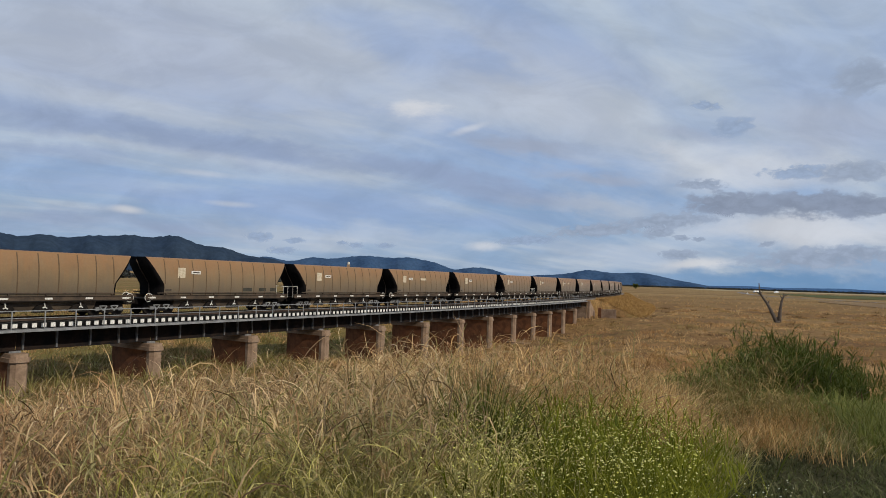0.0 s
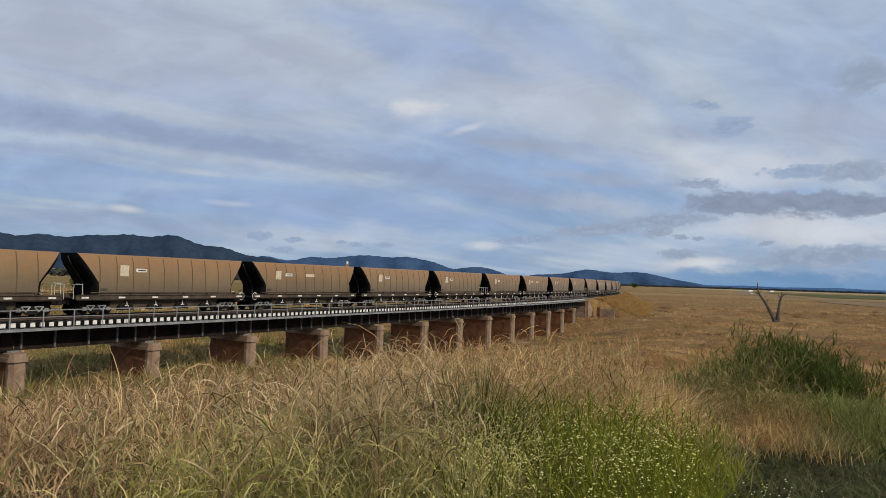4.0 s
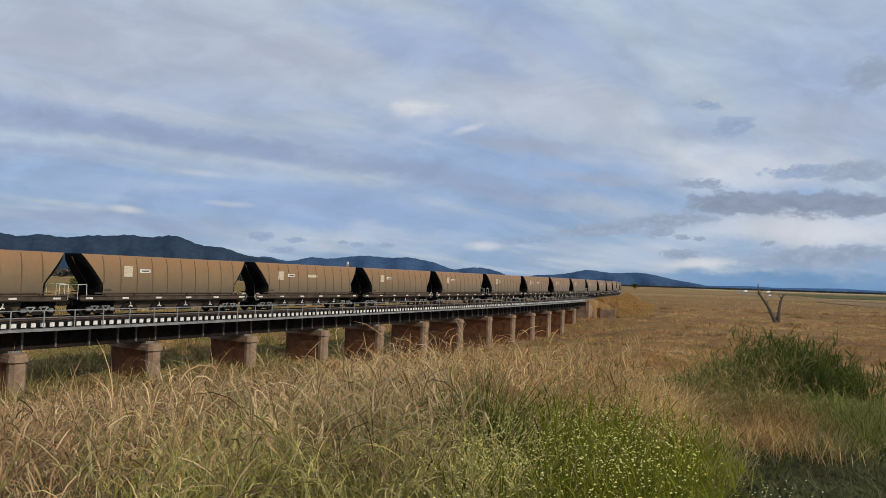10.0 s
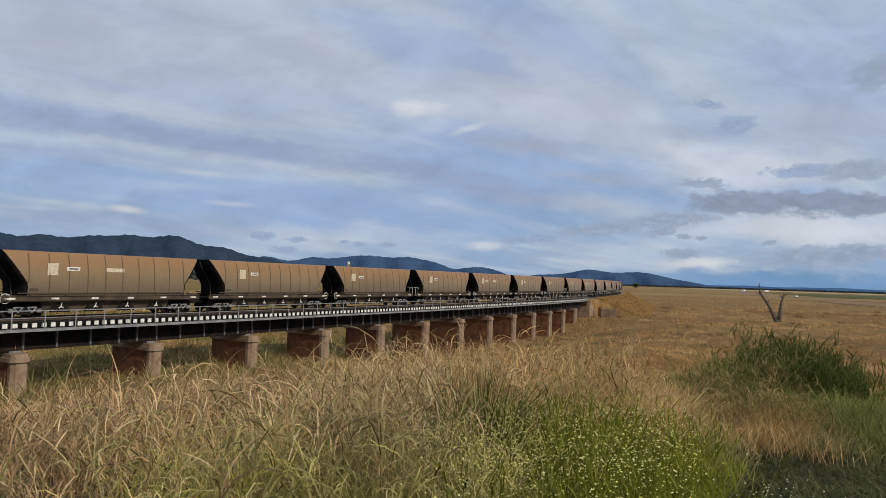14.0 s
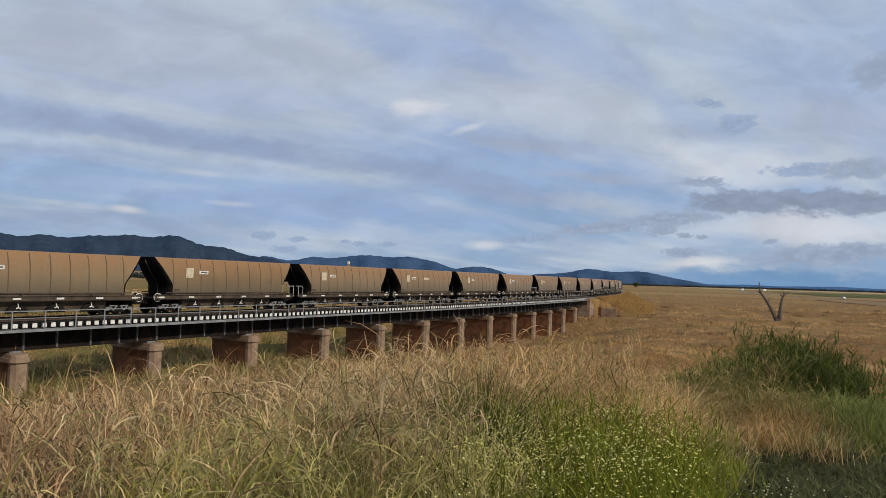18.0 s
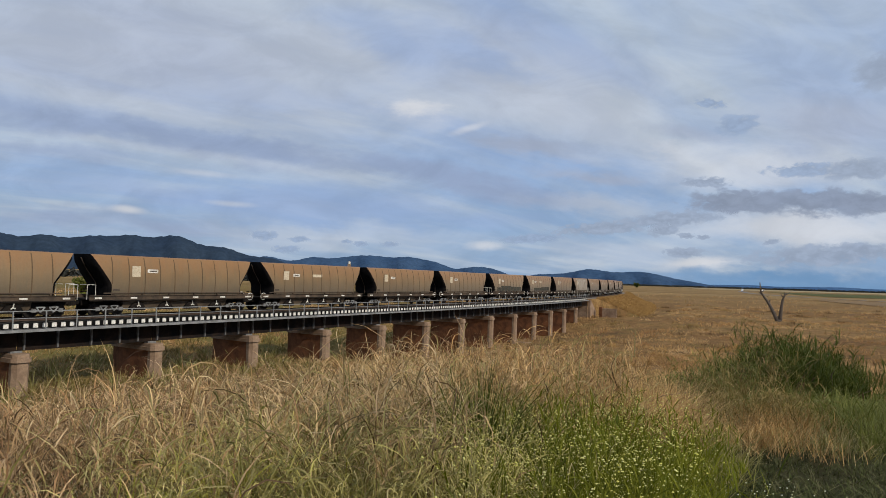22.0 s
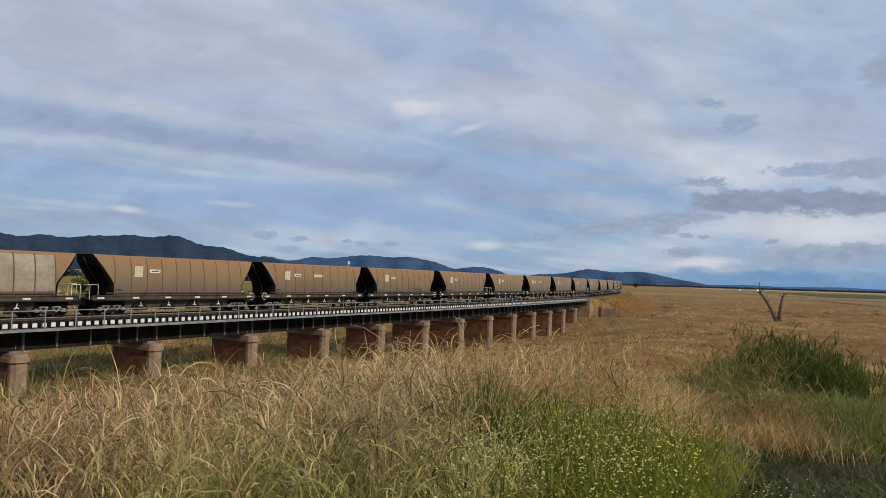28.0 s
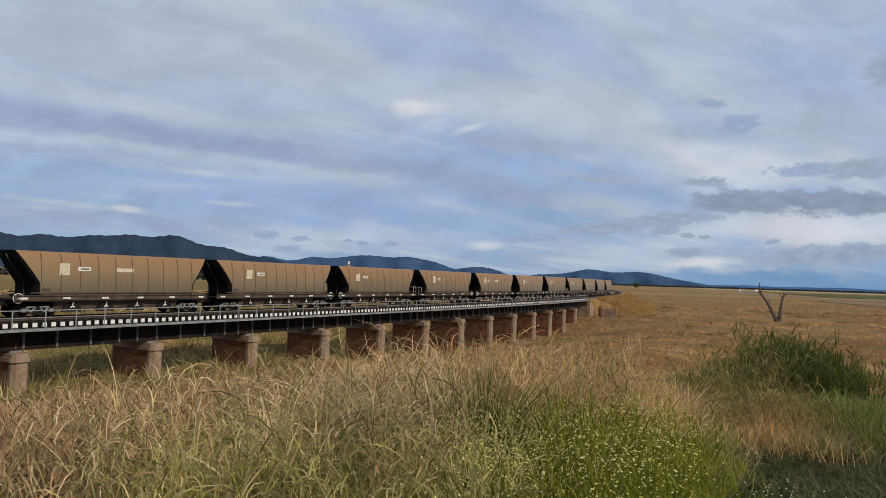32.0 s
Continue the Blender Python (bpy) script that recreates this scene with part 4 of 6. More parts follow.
def stand(name, label, mat, seed, n, az, d, high, wide, bend, clump=0.12, per=9, keep=None, stem=False, hfun=None, sway=False, cap=None):
    rng = np.random.RandomState(seed)
    tuft, base, a, dist = scatter(rng, n, *az, *d, clump, per, keep)
    k = len(base)
    h = rng.uniform(*high, k) * tuft
    if hfun is not None:
        h = h * hfun(a, dist)
    if cap is not None:
        h = np.minimum(h, np.maximum(EYE_Z - (top_slope(a) - cap) * dist - base[:, 2], 0.25) * rng.uniform(0.72, 1.0, k))
    w = np.maximum(rng.uniform(*wide, k), dist * 0.00058 * rng.uniform(0.6, 1.3, k))
    b = rng.uniform(*bend, k)
    pivot = np.array([0.0, 0.0, 0.0])
    if sway:
        pivot = np.array([base[:, 0].mean(), base[:, 1].mean(), base[:, 2].mean()])
    me = blade_mesh(name, base - pivot, h, w, b, mat, rng, stem, lite=d[0] > 7.5 and not stem, tilt=0.18)
    ob = tagged(new(name, me), label, "grass", kind="stuff")
    ob.location = pivot
    if sway:
        SWAY.append((ob, pivot, seed))
    return ob


def open_ground(a, d):
    """Where no tall dry grass stands: the mown corner, the herbs and the reeds."""
    mown = ease(a, 20.5, 23.5) * (1 - ease(d, 10.0, 11.5))
    herb = ease(a, -3.0, 2.0) * (1 - ease(a, 22, 25)) * (1 - ease(d, 6.8, 8.4))
    reeds = ease(a, 13.5, 16.5) * ease(d, 12.5, 14.5) * (1 - ease(d, 21.0, 24.0))
    meadow = ease(a, 24.0, 27.0) * (1 - ease(d, 14.0, 16.0))
    tussock = np.exp(-((a - 3.7) / 2.4) ** 2) * (1 - ease(d, 5.0, 5.6))
    return np.clip(1 - np.maximum.reduce([mown, herb * 0.93, reeds, meadow * 0.9, tussock]), 0.0, 1)


def top_slope(a):
    """How far below the eye the grass tops lie, by bearing, per metre."""
    return 0.172 - 0.034 * ease(a, -33, -18) - 0.036 * ease(a, -18, 2) - 0.012 * ease(a, 2, 12)


def dry_height(a, d):
    return (0.72 + 0.5 * wob(a, d)) * (1 - 0.25 * ease(a, 8, 16))


def fresh(a, d):
    """Thins the dry grass where green growth has come up before the camera."""
    return 1 - 0.45 * ease(a, -24, -10) * (1 - ease(d, 4.6, 6.8))


def arcs(base, phi, e0, curl, length, width, roll, prof, drift=0.0):
    """Ribbons that bend along true arcs: their corners level by level, and the points along their middles."""
    n, k = len(base), len(prof)
    p, mid, v = base.copy(), np.zeros((n, k, 3)), np.zeros((n, 2 * k - 1, 3))
    for i in range(k):
        q = i / (k - 1)
        e, a = e0 - curl * q ** 1.4, phi + drift * q
        if i:
            p = p + np.stack([np.cos(e) * np.cos(a), np.cos(e) * np.sin(a), np.sin(e)], -1) * (length / (k - 1))[:, None]
        mid[:, i] = p
        if i == k - 1:
            v[:, -1] = p
            break
        flat = np.stack([-np.sin(a), np.cos(a), 0 * a], -1)
        over = np.stack([-np.sin(e) * np.cos(a), -np.sin(e) * np.sin(a), np.cos(e)], -1)
        side = (flat * np.cos(roll)[:, None] + over * np.sin(roll)[:, None]) * (width * prof[i] * 0.5)[:, None]
        v[:, 2 * i], v[:, 2 * i + 1] = p - side, p + side
    return v, mid


def arc_mesh(name, v, mat):
    n, k = v.shape[0], v.shape[1]
    o = (np.arange(n) * k)[:, None]
    quads = np.concatenate([o + np.array([2 * i, 2 * i + 1, 2 * i + 3, 2 * i + 2]) for i in range((k - 3) // 2)])
    me = bpy.data.meshes.new(name)
    fill_mesh(me, v.reshape(-1, 3), quads, o + np.array([k - 3, k - 2, k - 1]))
    me.materials.append(mat)
    return me


def rank(label, stalk_mat, leaf_mat, seed, n, az, d, high, leaves=5, leaf=(0.20, 0.46), wide=(0.0045, 0.0100), keep=None, cap=0.0, hfun=None, from_=0.25, curl=(0.5, 2.4), lodged=0.15, clump=0.14, per=6, sway=True, head=0.0):
    """Rank grass: leaning stalks that bear long curling leaves, and on some a drooping seed head."""
    rng = np.random.RandomState(seed)
    tuft, base, a, dist = scatter(rng, n, *az, *d, clump, per, keep)
    k = len(base)
    h = rng.uniform(*high, k) * tuft
    if hfun is not None:
        h = h * hfun(a, dist)
    if cap is not None:
        h = np.minimum(h, np.maximum(EYE_Z - (top_slope(a) - cap) * dist - base[:, 2], 0.22) * rng.uniform(0.70, 1.06, k))
    pivot = base.mean(0) if sway else np.zeros(3)
    base = base - pivot
    e0 = np.radians(rng.normal(82, 7, k))
    down = rng.uniform(0, 1, k) < lodged
    e0[down] = np.radians(rng.uniform(38, 66, down.sum()))
    v, mid = arcs(base, rng.uniform(0, 6.283, k), e0, rng.uniform(0.0, 0.75, k), h, np.maximum(rng.uniform(0.0035, 0.0065, k), dist * 0.0007), rng.uniform(0, 3.14, k), (1.0, 0.9, 0.8, 0.6, 0.0), rng.normal(0, 0.3, k))
    made = [("grass_stalks", label + ", bare stalks", v, stalk_mat)]
    which = np.repeat(np.arange(k), leaves)
    m = len(which)
    f = rng.uniform(from_, 0.97, m) ** 0.8 * 4
    i = np.minimum(f.astype(int), 3)
    root = mid[which, i] + (mid[which, i + 1] - mid[which, i]) * (f - i)[:, None]
    ln = rng.uniform(*leaf, m) * np.clip(h[which] / np.mean(high), 0.55, 1.2)
    w = np.maximum(rng.uniform(*wide, m), dist[which] * 0.00095)
    lv, _ = arcs(root, rng.uniform(0, 6.283, m), np.radians(rng.normal(66, 14, m)), rng.uniform(*curl, m), ln, w, rng.normal(0, 0.5, m), (0.7, 1.0, 0.95, 0.6, 0.0), rng.normal(0, 0.7, m))
    made.append(("grass_leaves", label + ", curling leaves", lv, leaf_mat))
    if head:
        ok = rng.uniform(0, 1, k) < head
        c = ok.sum()
        hv, _ = arcs(mid[ok, 3], rng.uniform(0, 6.283, c), np.radians(rng.normal(70, 15, c)), rng.uniform(0.2, 1.6, c), rng.uniform(0.12, 0.26, c), np.maximum(rng.uniform(0.010, 0.018, c), dist[ok] * 0.0015), rng.uniform(0, 3.14, c), (0.3, 1.0, 0.8, 0.4, 0.0))
        made.append(("seed_heads", label + ", drooping seed heads", hv, M["head"]))
    for j, (name, text, vv, mat) in enumerate(made):
        ob = tagged(new(name, arc_mesh(name, vv, mat)), text, "grass", kind="stuff")
        ob.location = pivot
        if sway:
            SWAY.append((ob, pivot, seed))


def tussocks(label, mat, seed, n, az, d, high, radius, per, wide, keep=None, spread=1.0, sizes=(0.55, 1.25), lite=False):
    """Round clumps of grass, each blade leaning out from the middle of its clump."""
    rng = np.random.RandomState(seed)
    a, dist = np.radians(rng.uniform(*az, n)), rng.uniform(d[0] ** 0.5, d[1] ** 0.5, n) ** 2
    if keep is not None:
        ok = keep(np.degrees(a), dist) > rng.uniform(0, 1, n)
        a, dist = a[ok], dist[ok]
    size = rng.uniform(*sizes, len(a))
    x, y, sz, dd = (np.repeat(q, per) for q in (dist * np.sin(a), dist * np.cos(a), size, dist))
    k = len(x)
    phi, r = rng.uniform(0, 6.283, k), np.abs(rng.normal(0, 0.5, k))
    x, y = x + np.cos(phi) * r * radius * sz, y + np.sin(phi) * r * radius * sz
    base = np.stack([x, y, ground_z(x, y) - 0.04], -1)
    h = rng.uniform(*high, k) * sz * np.clip(1.15 - 0.35 * r, 0.35, 1.2)
    v, _ = arcs(base, phi + rng.normal(0, 0.5, k), np.radians(90 - np.clip(38 * r * spread + rng.normal(0, 10, k), -20, 70)), rng.uniform(0.0, 1.3, k), h, np.maximum(rng.uniform(*wide, k), dd * 0.0009), rng.uniform(0, 3.14, k), (0.9, 0.8, 0.0) if lite else (0.8, 1.0, 0.7, 0.0))
    return tagged(new("grass_tussocks", arc_mesh("grass_tussocks", v, mat)), label, "grass", kind="stuff")


def build_grass():
    left = lambda a: ease(-a, 10, 24)
    middle = lambda a: ease(a, -27, -17)
    # rank dry grass of the bank, in sectors that sway each on its own
    edges = (-44, -31, -23, -15, -7, 1, 10)
    for i in range(6):
        az = (edges[i], edges[i + 1])
        dense = lambda a, d: open_ground(a, d) * (0.4 + 0.7 * wob(a, d)) * (1 - 0.8 * left(a) * (1 - ease(d, 4.2, 5.4)))
        rank("tall dry tan grass on the bank", M["dry"], M["dry"], 20 + i, 900, az, (3.5, 9.5), (1.0, 1.9), keep=lambda a, d: dense(a, d) * fresh(a, d), hfun=dry_height, cap=0.002, leaves=6)
        rank("pale straw-coloured grass on the bank", M["straw"], M["straw"], 30 + i, 760, az, (3.7, 9.5), (1.1, 1.9), keep=lambda a, d: dense(a, d) * (1 - 0.5 * left(a)), hfun=dry_height, cap=0.006, from_=0.45, leaves=5, head=0.25)
        rank("reddish-brown dry grass on the bank", M["brown"], M["brown"], 50 + i, 480, az, (3.6, 9.5), (1.0, 1.8), keep=lambda a, d: dense(a, d) * (0.25 + 0.75 * left(a)), hfun=dry_height, cap=0.0, leaves=6)
        rank("olive-green grass between the dry stems", M["olive"], M["olive"], 60 + i, 700, az, (3.2, 8.0), (0.7, 1.35), keep=lambda a, d: (1 - np.exp(-((a - 3.7) / 2.4) ** 2)) * (0.12 + 0.88 * middle(a)) * (0.3 + 0.8 * wob(a, d, 0.8)) * (1 - 0.85 * ease(a, 0, 4) * (1 - ease(d, 6, 7))), cap=-0.012, leaves=6)
        stand("tall_stalks", "thin bare stalks rising above the grass", M["straw"], 40 + i, 120, az, (4.0, 9.5), (1.4, 2.2), (0.004, 0.007), (0.02, 0.5), per=2, keep=open_ground, stem=True, hfun=dry_height, sway=True, cap=0.022)
        stand("arching_leaves", "long pale leaves arching over the grass", M["bleached"], 110 + i, 70 + 60 * (i < 2), az, (3.4, 6.5), (0.7, 1.2), (0.005, 0.009), (0.9, 1.7), per=2, keep=open_ground, sway=True, cap=0.004)
    stand("tall_stalks", "lone tall dry stalks rising above the grass", M["head"], 54, 40, (-36, 4), (4.2, 7.0), (1.25, 1.75), (0.003, 0.005), (0.02, 0.4), per=2, stem=True)
    # an understorey that closes the gaps low down, its brown darkened for shade
    stand("tall_grass", "dense brown undergrowth of the bank, darkened for shade", M["under"], 21, 15000, (-44, 12), (3.3, 9.5), (0.5, 1.2), (0.005, 0.010), (0.2, 1.1), keep=lambda a, d: (0.3 + 0.7 * left(a)) * open_ground(a, d) * (0.4 + 0.8 * wob(a, d, 1.1)), hfun=dry_height, cap=-0.03)
    stand("olive_grass", "olive-green undergrowth between dry stems", M["olive"], 65, 15000, (-44, 22), (3.1, 9.0), (0.35, 0.85), (0.005, 0.010), (0.1, 0.9), keep=lambda a, d: (1 - 0.4 * ease(d, 5.0, 8.5)) * (1 - 0.85 * left(a)) * (1 - 0.9 * ease(a, -3, 2)), cap=-0.03)
    stand("tall_grass", "brown dead grass at the foot of the bank, darkened for shade", M["under"], 22, 6000, (-44, -22), (3.1, 4.8), (0.45, 0.95), (0.004, 0.008), (0.2, 1.2), keep=lambda a, d: ease(-a, 22, 27), cap=-0.03)
    rank("fresh green grass before the dry stand", M["green"], M["green"], 67, 3000, (-26, 4), (3.1, 5.8), (0.45, 0.95), keep=lambda a, d: middle(a) * ease(wob(a, d, 1.3), 0.2, 0.7) * (1 - 0.5 * ease(a, 0, 3)), cap=-0.03, leaves=7, leaf=(0.12, 0.28), wide=(0.0035, 0.007), from_=0.1, sway=False)
    rank("pale yellow-green grass tipping the stand", M["tip"], M["tip"], 121, 4600, (-24, 6), (3.2, 6.2), (0.6, 1.1), keep=lambda a, d: middle(a) * (0.3 + 0.8 * wob(a, d, 1.9)), cap=-0.018, leaves=7, leaf=(0.10, 0.25), wide=(0.0035, 0.007), from_=0.3, sway=False)
    rank("fine yellow-green grass at the foot of the bank", M["tip"], M["tip"], 221, 2400, (-17, 4), (3.0, 4.8), (0.55, 0.9), keep=lambda a, d: 0.3 + 0.8 * wob(a, d, 1.6), cap=-0.03, leaves=8, leaf=(0.08, 0.20), wide=(0.003, 0.006), from_=0.3, sway=False)
    # the bank falling away towards the piers
    stand("tall_grass", "tall dry tan grass falling away down the bank", M["dry"], 61, 15000, (-46, 14), (8.5, 42.0), (0.7, 1.5), (0.012, 0.020), (0.1, 1.1), keep=open_ground, hfun=dry_height)
    stand("drooping_grass", "drooping straw-coloured leaves down the bank", M["straw"], 59, 13000, (-46, 16), (8.5, 36.0), (0.9, 1.6), (0.010, 0.018), (0.8, 1.8), per=4, keep=open_ground, hfun=dry_height)
    rank("straw-coloured grass down the bank", M["straw"], M["straw"], 52, 2600, (-46, 15), (8.5, 24.0), (0.8, 1.5), keep=lambda a, d: open_ground(a, d) * (0.3 + 0.8 * wob(a, d * 0.7, 1.3)), hfun=dry_height, cap=0.004, leaves=4, sway=False, head=0.2)
    rank("brown grass down the bank", M["brown"], M["brown"], 55, 2600, (-46, 10), (8.5, 22.0), (0.8, 1.5), keep=lambda a, d: open_ground(a, d) * (0.3 + 0.7 * left(a)) * (0.3 + 0.8 * wob(a, d * 0.7, 1.0)), hfun=dry_height, cap=0.0, leaves=4, sway=False)
    stand("olive_grass", "olive-green grass down the bank", M["olive"], 66, 16000, (-46, 20), (8.0, 50.0), (0.45, 0.9), (0.010, 0.018), (0.1, 0.9), keep=lambda a, d: open_ground(a, d) * ease(wob(a, d, 0.7), 0.3, 0.75))

    def rim(a, d):
        return (0.25 + 0.9 * wob(a, d, 1.2)) * (1 - ease(a, 13, 17)) * (1 - ease(-a, 4, 12))
    rank("tall golden grass before the plain", M["gold"], M["gold"], 122, 3200, (-12, 17), (7.0, 12.5), (1.2, 2.2), keep=rim, cap=0.012, leaves=5, sway=False, head=0.3)
    rank("tall olive grass before the plain", M["olive"], M["olive"], 124, 1500, (-10, 18), (6.8, 12.5), (1.1, 2.0), keep=rim, cap=0.006, leaves=5, sway=False)
    rank("brown grass before the plain", M["brown"], M["brown"], 123, 1500, (-8, 17), (7.5, 13.5), (1.2, 2.2), keep=rim, cap=0.014, leaves=5, sway=False, head=0.3)
    stand("brown_grass", "orange-brown dry grass", M["gold"], 63, 15000, (-12, 22), (9.0, 46.0), (0.5, 1.0), (0.010, 0.018), (0.1, 1.0), keep=lambda a, d: open_ground(a, d) * wob(a, d, 1.4))
    stand("dark_seed_spikes", "dark brown seed spikes above the dry grass", M["spike"], 64, 240, (-12, 18), (7.5, 13.0), (1.0, 1.6), (0.014, 0.022), (0.05, 0.7), per=2, keep=lambda a, d: open_ground(a, d) * (1 - ease(a, 14, 20) * 0.6), stem=True, cap=0.030)
    # one dark green tussock of broad leaves, and its smaller neighbours
    for k, (a, d, m, tall) in enumerate(((3.7, 5.0, 900, 1.22), (1.2, 6.8, 50, 1.15), (7.4, 6.9, 60, 1.15), (-6.0, 6.6, 40, 1.15))):
        tussocks("dark green broad-leaved grass tussock", M["reed"], 68 + 200 * k, 1, (a, a + 0.01), (d, d + 0.01), (0.7 * tall, 1.15 * tall), 0.30, m, (0.007, 0.014), spread=0.8, sizes=(1.0, 1.001))
    # a fine golden clump beside the herbs
    stand("golden_clump", "dense fine golden grass clump", M["gold"], 126, 20000, (11.0, 20.5), (7.4, 10.2), (0.85, 1.28), (0.005, 0.009), (0.1, 0.8), clump=0.12, per=12, keep=lambda a, d: np.exp(-((a - 16.2) / 3.0) ** 2) * (0.5 + 0.5 * wob(a, d, 2.0)))
    stand("golden_clump", "orange-brown grass clump", M["brown"], 128, 9000, (11.0, 20.5), (8.0, 11.5), (0.7, 1.1), (0.005, 0.009), (0.1, 0.9), clump=0.12, per=10, keep=lambda a, d: np.exp(-((a - 15.8) / 3.0) ** 2))
    # pale brown tufts between the herbs and the mown corner
    tuft_at = lambda a, d: np.exp(-((a - 27.8) / 2.4) ** 2) * ease(d, 9.4 + 0.25 * np.maximum(a - 27, 0), 10.2 + 0.25 * np.maximum(a - 27, 0))
    stand("brown_tufts", "orange-brown grass tufts", M["bank"], 69, 6000, (21, 33), (9.2, 12.6), (0.34, 0.72), (0.005, 0.009), (0.1, 0.9), clump=0.16, per=14, keep=tuft_at)
    stand("pale_tufts", "pale straw tufts before the meadow", M["gold"], 58, 15000, (18, 32), (9.2, 12.8), (0.3, 0.62), (0.005, 0.009), (0.1, 0.9), per=14, keep=lambda a, d: np.maximum(0.7 * tuft_at(a, d), 0.25 * wob(a, d, 2.2)))
    # lush green growth before and beside the reeds
    stand("meadow_grass", "green meadow grass below the reeds", M["lush"], 70, 17000, (16, 46), (11.2, 15.5), (0.28, 0.66), (0.008, 0.014), (0.1, 0.9), clump=0.2, per=12, keep=lambda a, d: ease(a, 16, 24) * (0.35 + 0.65 * wob(a, d, 1.4)) * ease(d, 11.2, 12.6))
    stand("meadow_grass", "rank dark green grass beside the mown corner", M["lush"], 171, 12000, (31, 46), (10.6, 15.0), (0.40, 0.85), (0.008, 0.014), (0.1, 0.9), clump=0.22, per=14, keep=lambda a, d: ease(a, 31.5, 34.0) * (0.4 + 0.6 * wob(a, d, 1.8)))
    stand("olive_grass", "dull green grass round the tufts", M["olive"], 71, 15000, (15, 34), (7.0, 15.0), (0.20, 0.52), (0.006, 0.012), (0.1, 0.8), keep=lambda a, d: (1 - ease(a, 23.0, 26.0) * (1 - ease(d, 9.4, 10.6))) * ease(a, 15, 18))
    # dark green reeds
    def reed_high(a, d):
        return 0.52 + 0.26 * ease(a, 19, 24.5) + 0.20 * ease(a, 25.2, 26.8) * (1 - ease(a, 30.4, 32.0)) + 0.04 * np.sin(a * 2.6) - 0.7 * ease(a, 33.7, 34.8)
    reed_keep = lambda a, d: (0.25 + 0.75 * wob(a, d, 2.5)) * (1 - 0.2 * ease(a, 30.5, 32))
    rank("stand of dark green reeds", M["reed"], M["reed"], 72, 1400, (24.8, 34.2), (15.6, 19.0), (1.6, 2.0), keep=reed_keep, hfun=reed_high, cap=None, leaves=12, leaf=(0.20, 0.46), wide=(0.011, 0.022), from_=0.2, curl=(0.2, 1.4), clump=0.35, per=10, lodged=0.1, sway=False)
    rank("lower olive-green reeds mixed with straw", M["olive"], M["lush"], 57, 1000, (16.5, 26.0), (13.2, 17.0), (1.4, 1.8), keep=lambda a, d: ease(a, 16.5, 20.5) * (0.15 + 0.75 * wob(a, d, 2.2)), hfun=reed_high, cap=None, leaves=9, leaf=(0.18, 0.42), wide=(0.009, 0.017), from_=0.2, curl=(0.5, 1.9), clump=0.3, per=8, lodged=0.2, sway=False, head=0.1)
    rank("dry straw leaves among the reeds", M["ochre"], M["ochre"], 56, 320, (15.5, 27.0), (12.3, 15.0), (1.3, 1.75), hfun=reed_high, cap=None, leaves=7, leaf=(0.15, 0.36), wide=(0.008, 0.014), from_=0.4, clump=0.4, per=2, lodged=0.3, sway=False)
    rank("straw and olive grass before the reeds", M["ochre"], M["ochre"], 256, 700, (15.5, 30.0), (10.8, 13.4), (0.5, 0.9), cap=None, leaves=7, leaf=(0.12, 0.28), wide=(0.007, 0.012), from_=0.2, clump=0.25, per=6, lodged=0.25, sway=False)
    stand("dark_seed_spikes", "dark seed spikes above the reeds", M["spike"], 164, 40, (22, 34), (14.5, 18.0), (1.0, 1.3), (0.024, 0.036), (0.05, 0.5), per=2, stem=True)
    stand("meadow_grass", "soft green grass at the foot of the reeds", M["lush"], 270, 9000, (20, 38), (12.6, 15.6), (0.55, 1.0), (0.010, 0.016), (0.2, 1.1), clump=0.25, per=10, keep=lambda a, d: ease(a, 20, 26) * (0.35 + 0.65 * wob(a, d, 1.7)))
    # mown corner: short turf
    stand("short_turf", "short mown grass on bare soil", M["turf"], 74, 44000, (22.5, 42), (3.0, 11.5), (0.04, 0.18), (0.006, 0.012), (0.2, 1.0), clump=0.09, per=16, keep=lambda a, d: ease(a, 23.5, 27) * (0.2 + 0.8 * ease(wob(a, d, 2.0), 0.25, 0.75)))
    # the plain: brushy tussocks, then tufts, to 600 m
    brush = lambda a, d: 0.25 + 0.75 * ease(wob(a * 1.3, d * 0.16, 1.0), 0.25, 0.75)
    tussocks("brown tussocks on the near plain", M["plain"], 75, 2400, (-14, 44), (17.0, 80.0), (0.28, 0.70), 1.9, 50, (0.012, 0.022), keep=lambda a, d: (0.4 + 0.6 * brush(a, d)) * (1 - ease(a, 13, 16) * (1 - ease(d, 17, 20))), lite=True)
    tussocks("pale straw tussocks on the near plain", M["gold"], 78, 420, (-10, 44), (19.0, 90.0), (0.35, 0.8), 1.5, 44, (0.012, 0.022), keep=brush, lite=True)
    tussocks("rust-brown tussocks on the near plain", M["bank"], 79, 420, (-8, 44), (19.0, 110.0), (0.35, 0.8), 1.5, 44, (0.012, 0.022), keep=brush, lite=True)
    tussocks("brown tussocks of the plain", M["plain"], 175, 2600, (-44, 44), (60.0, 280.0), (0.3, 0.8), 3.6, 40, (0.03, 0.06), keep=brush, lite=True)
    tussocks("dark tussocks of the plain", M["umber"], 176, 260, (-12, 44), (60.0, 330.0), (0.4, 0.9), 3.0, 36, (0.04, 0.08), keep=brush, lite=True)
    stand("plain_grass", "clumps of rank brown grass far out", M["plain"], 77, 12000, (-10, 44), (200.0, 620.0), (0.7, 1.3), (0.1, 0.2), (0.1, 1.0), clump=2.5, per=7, keep=lambda a, d: ease(wob(a * 1.7, d * 0.05, 1.0), 0.35, 0.8))
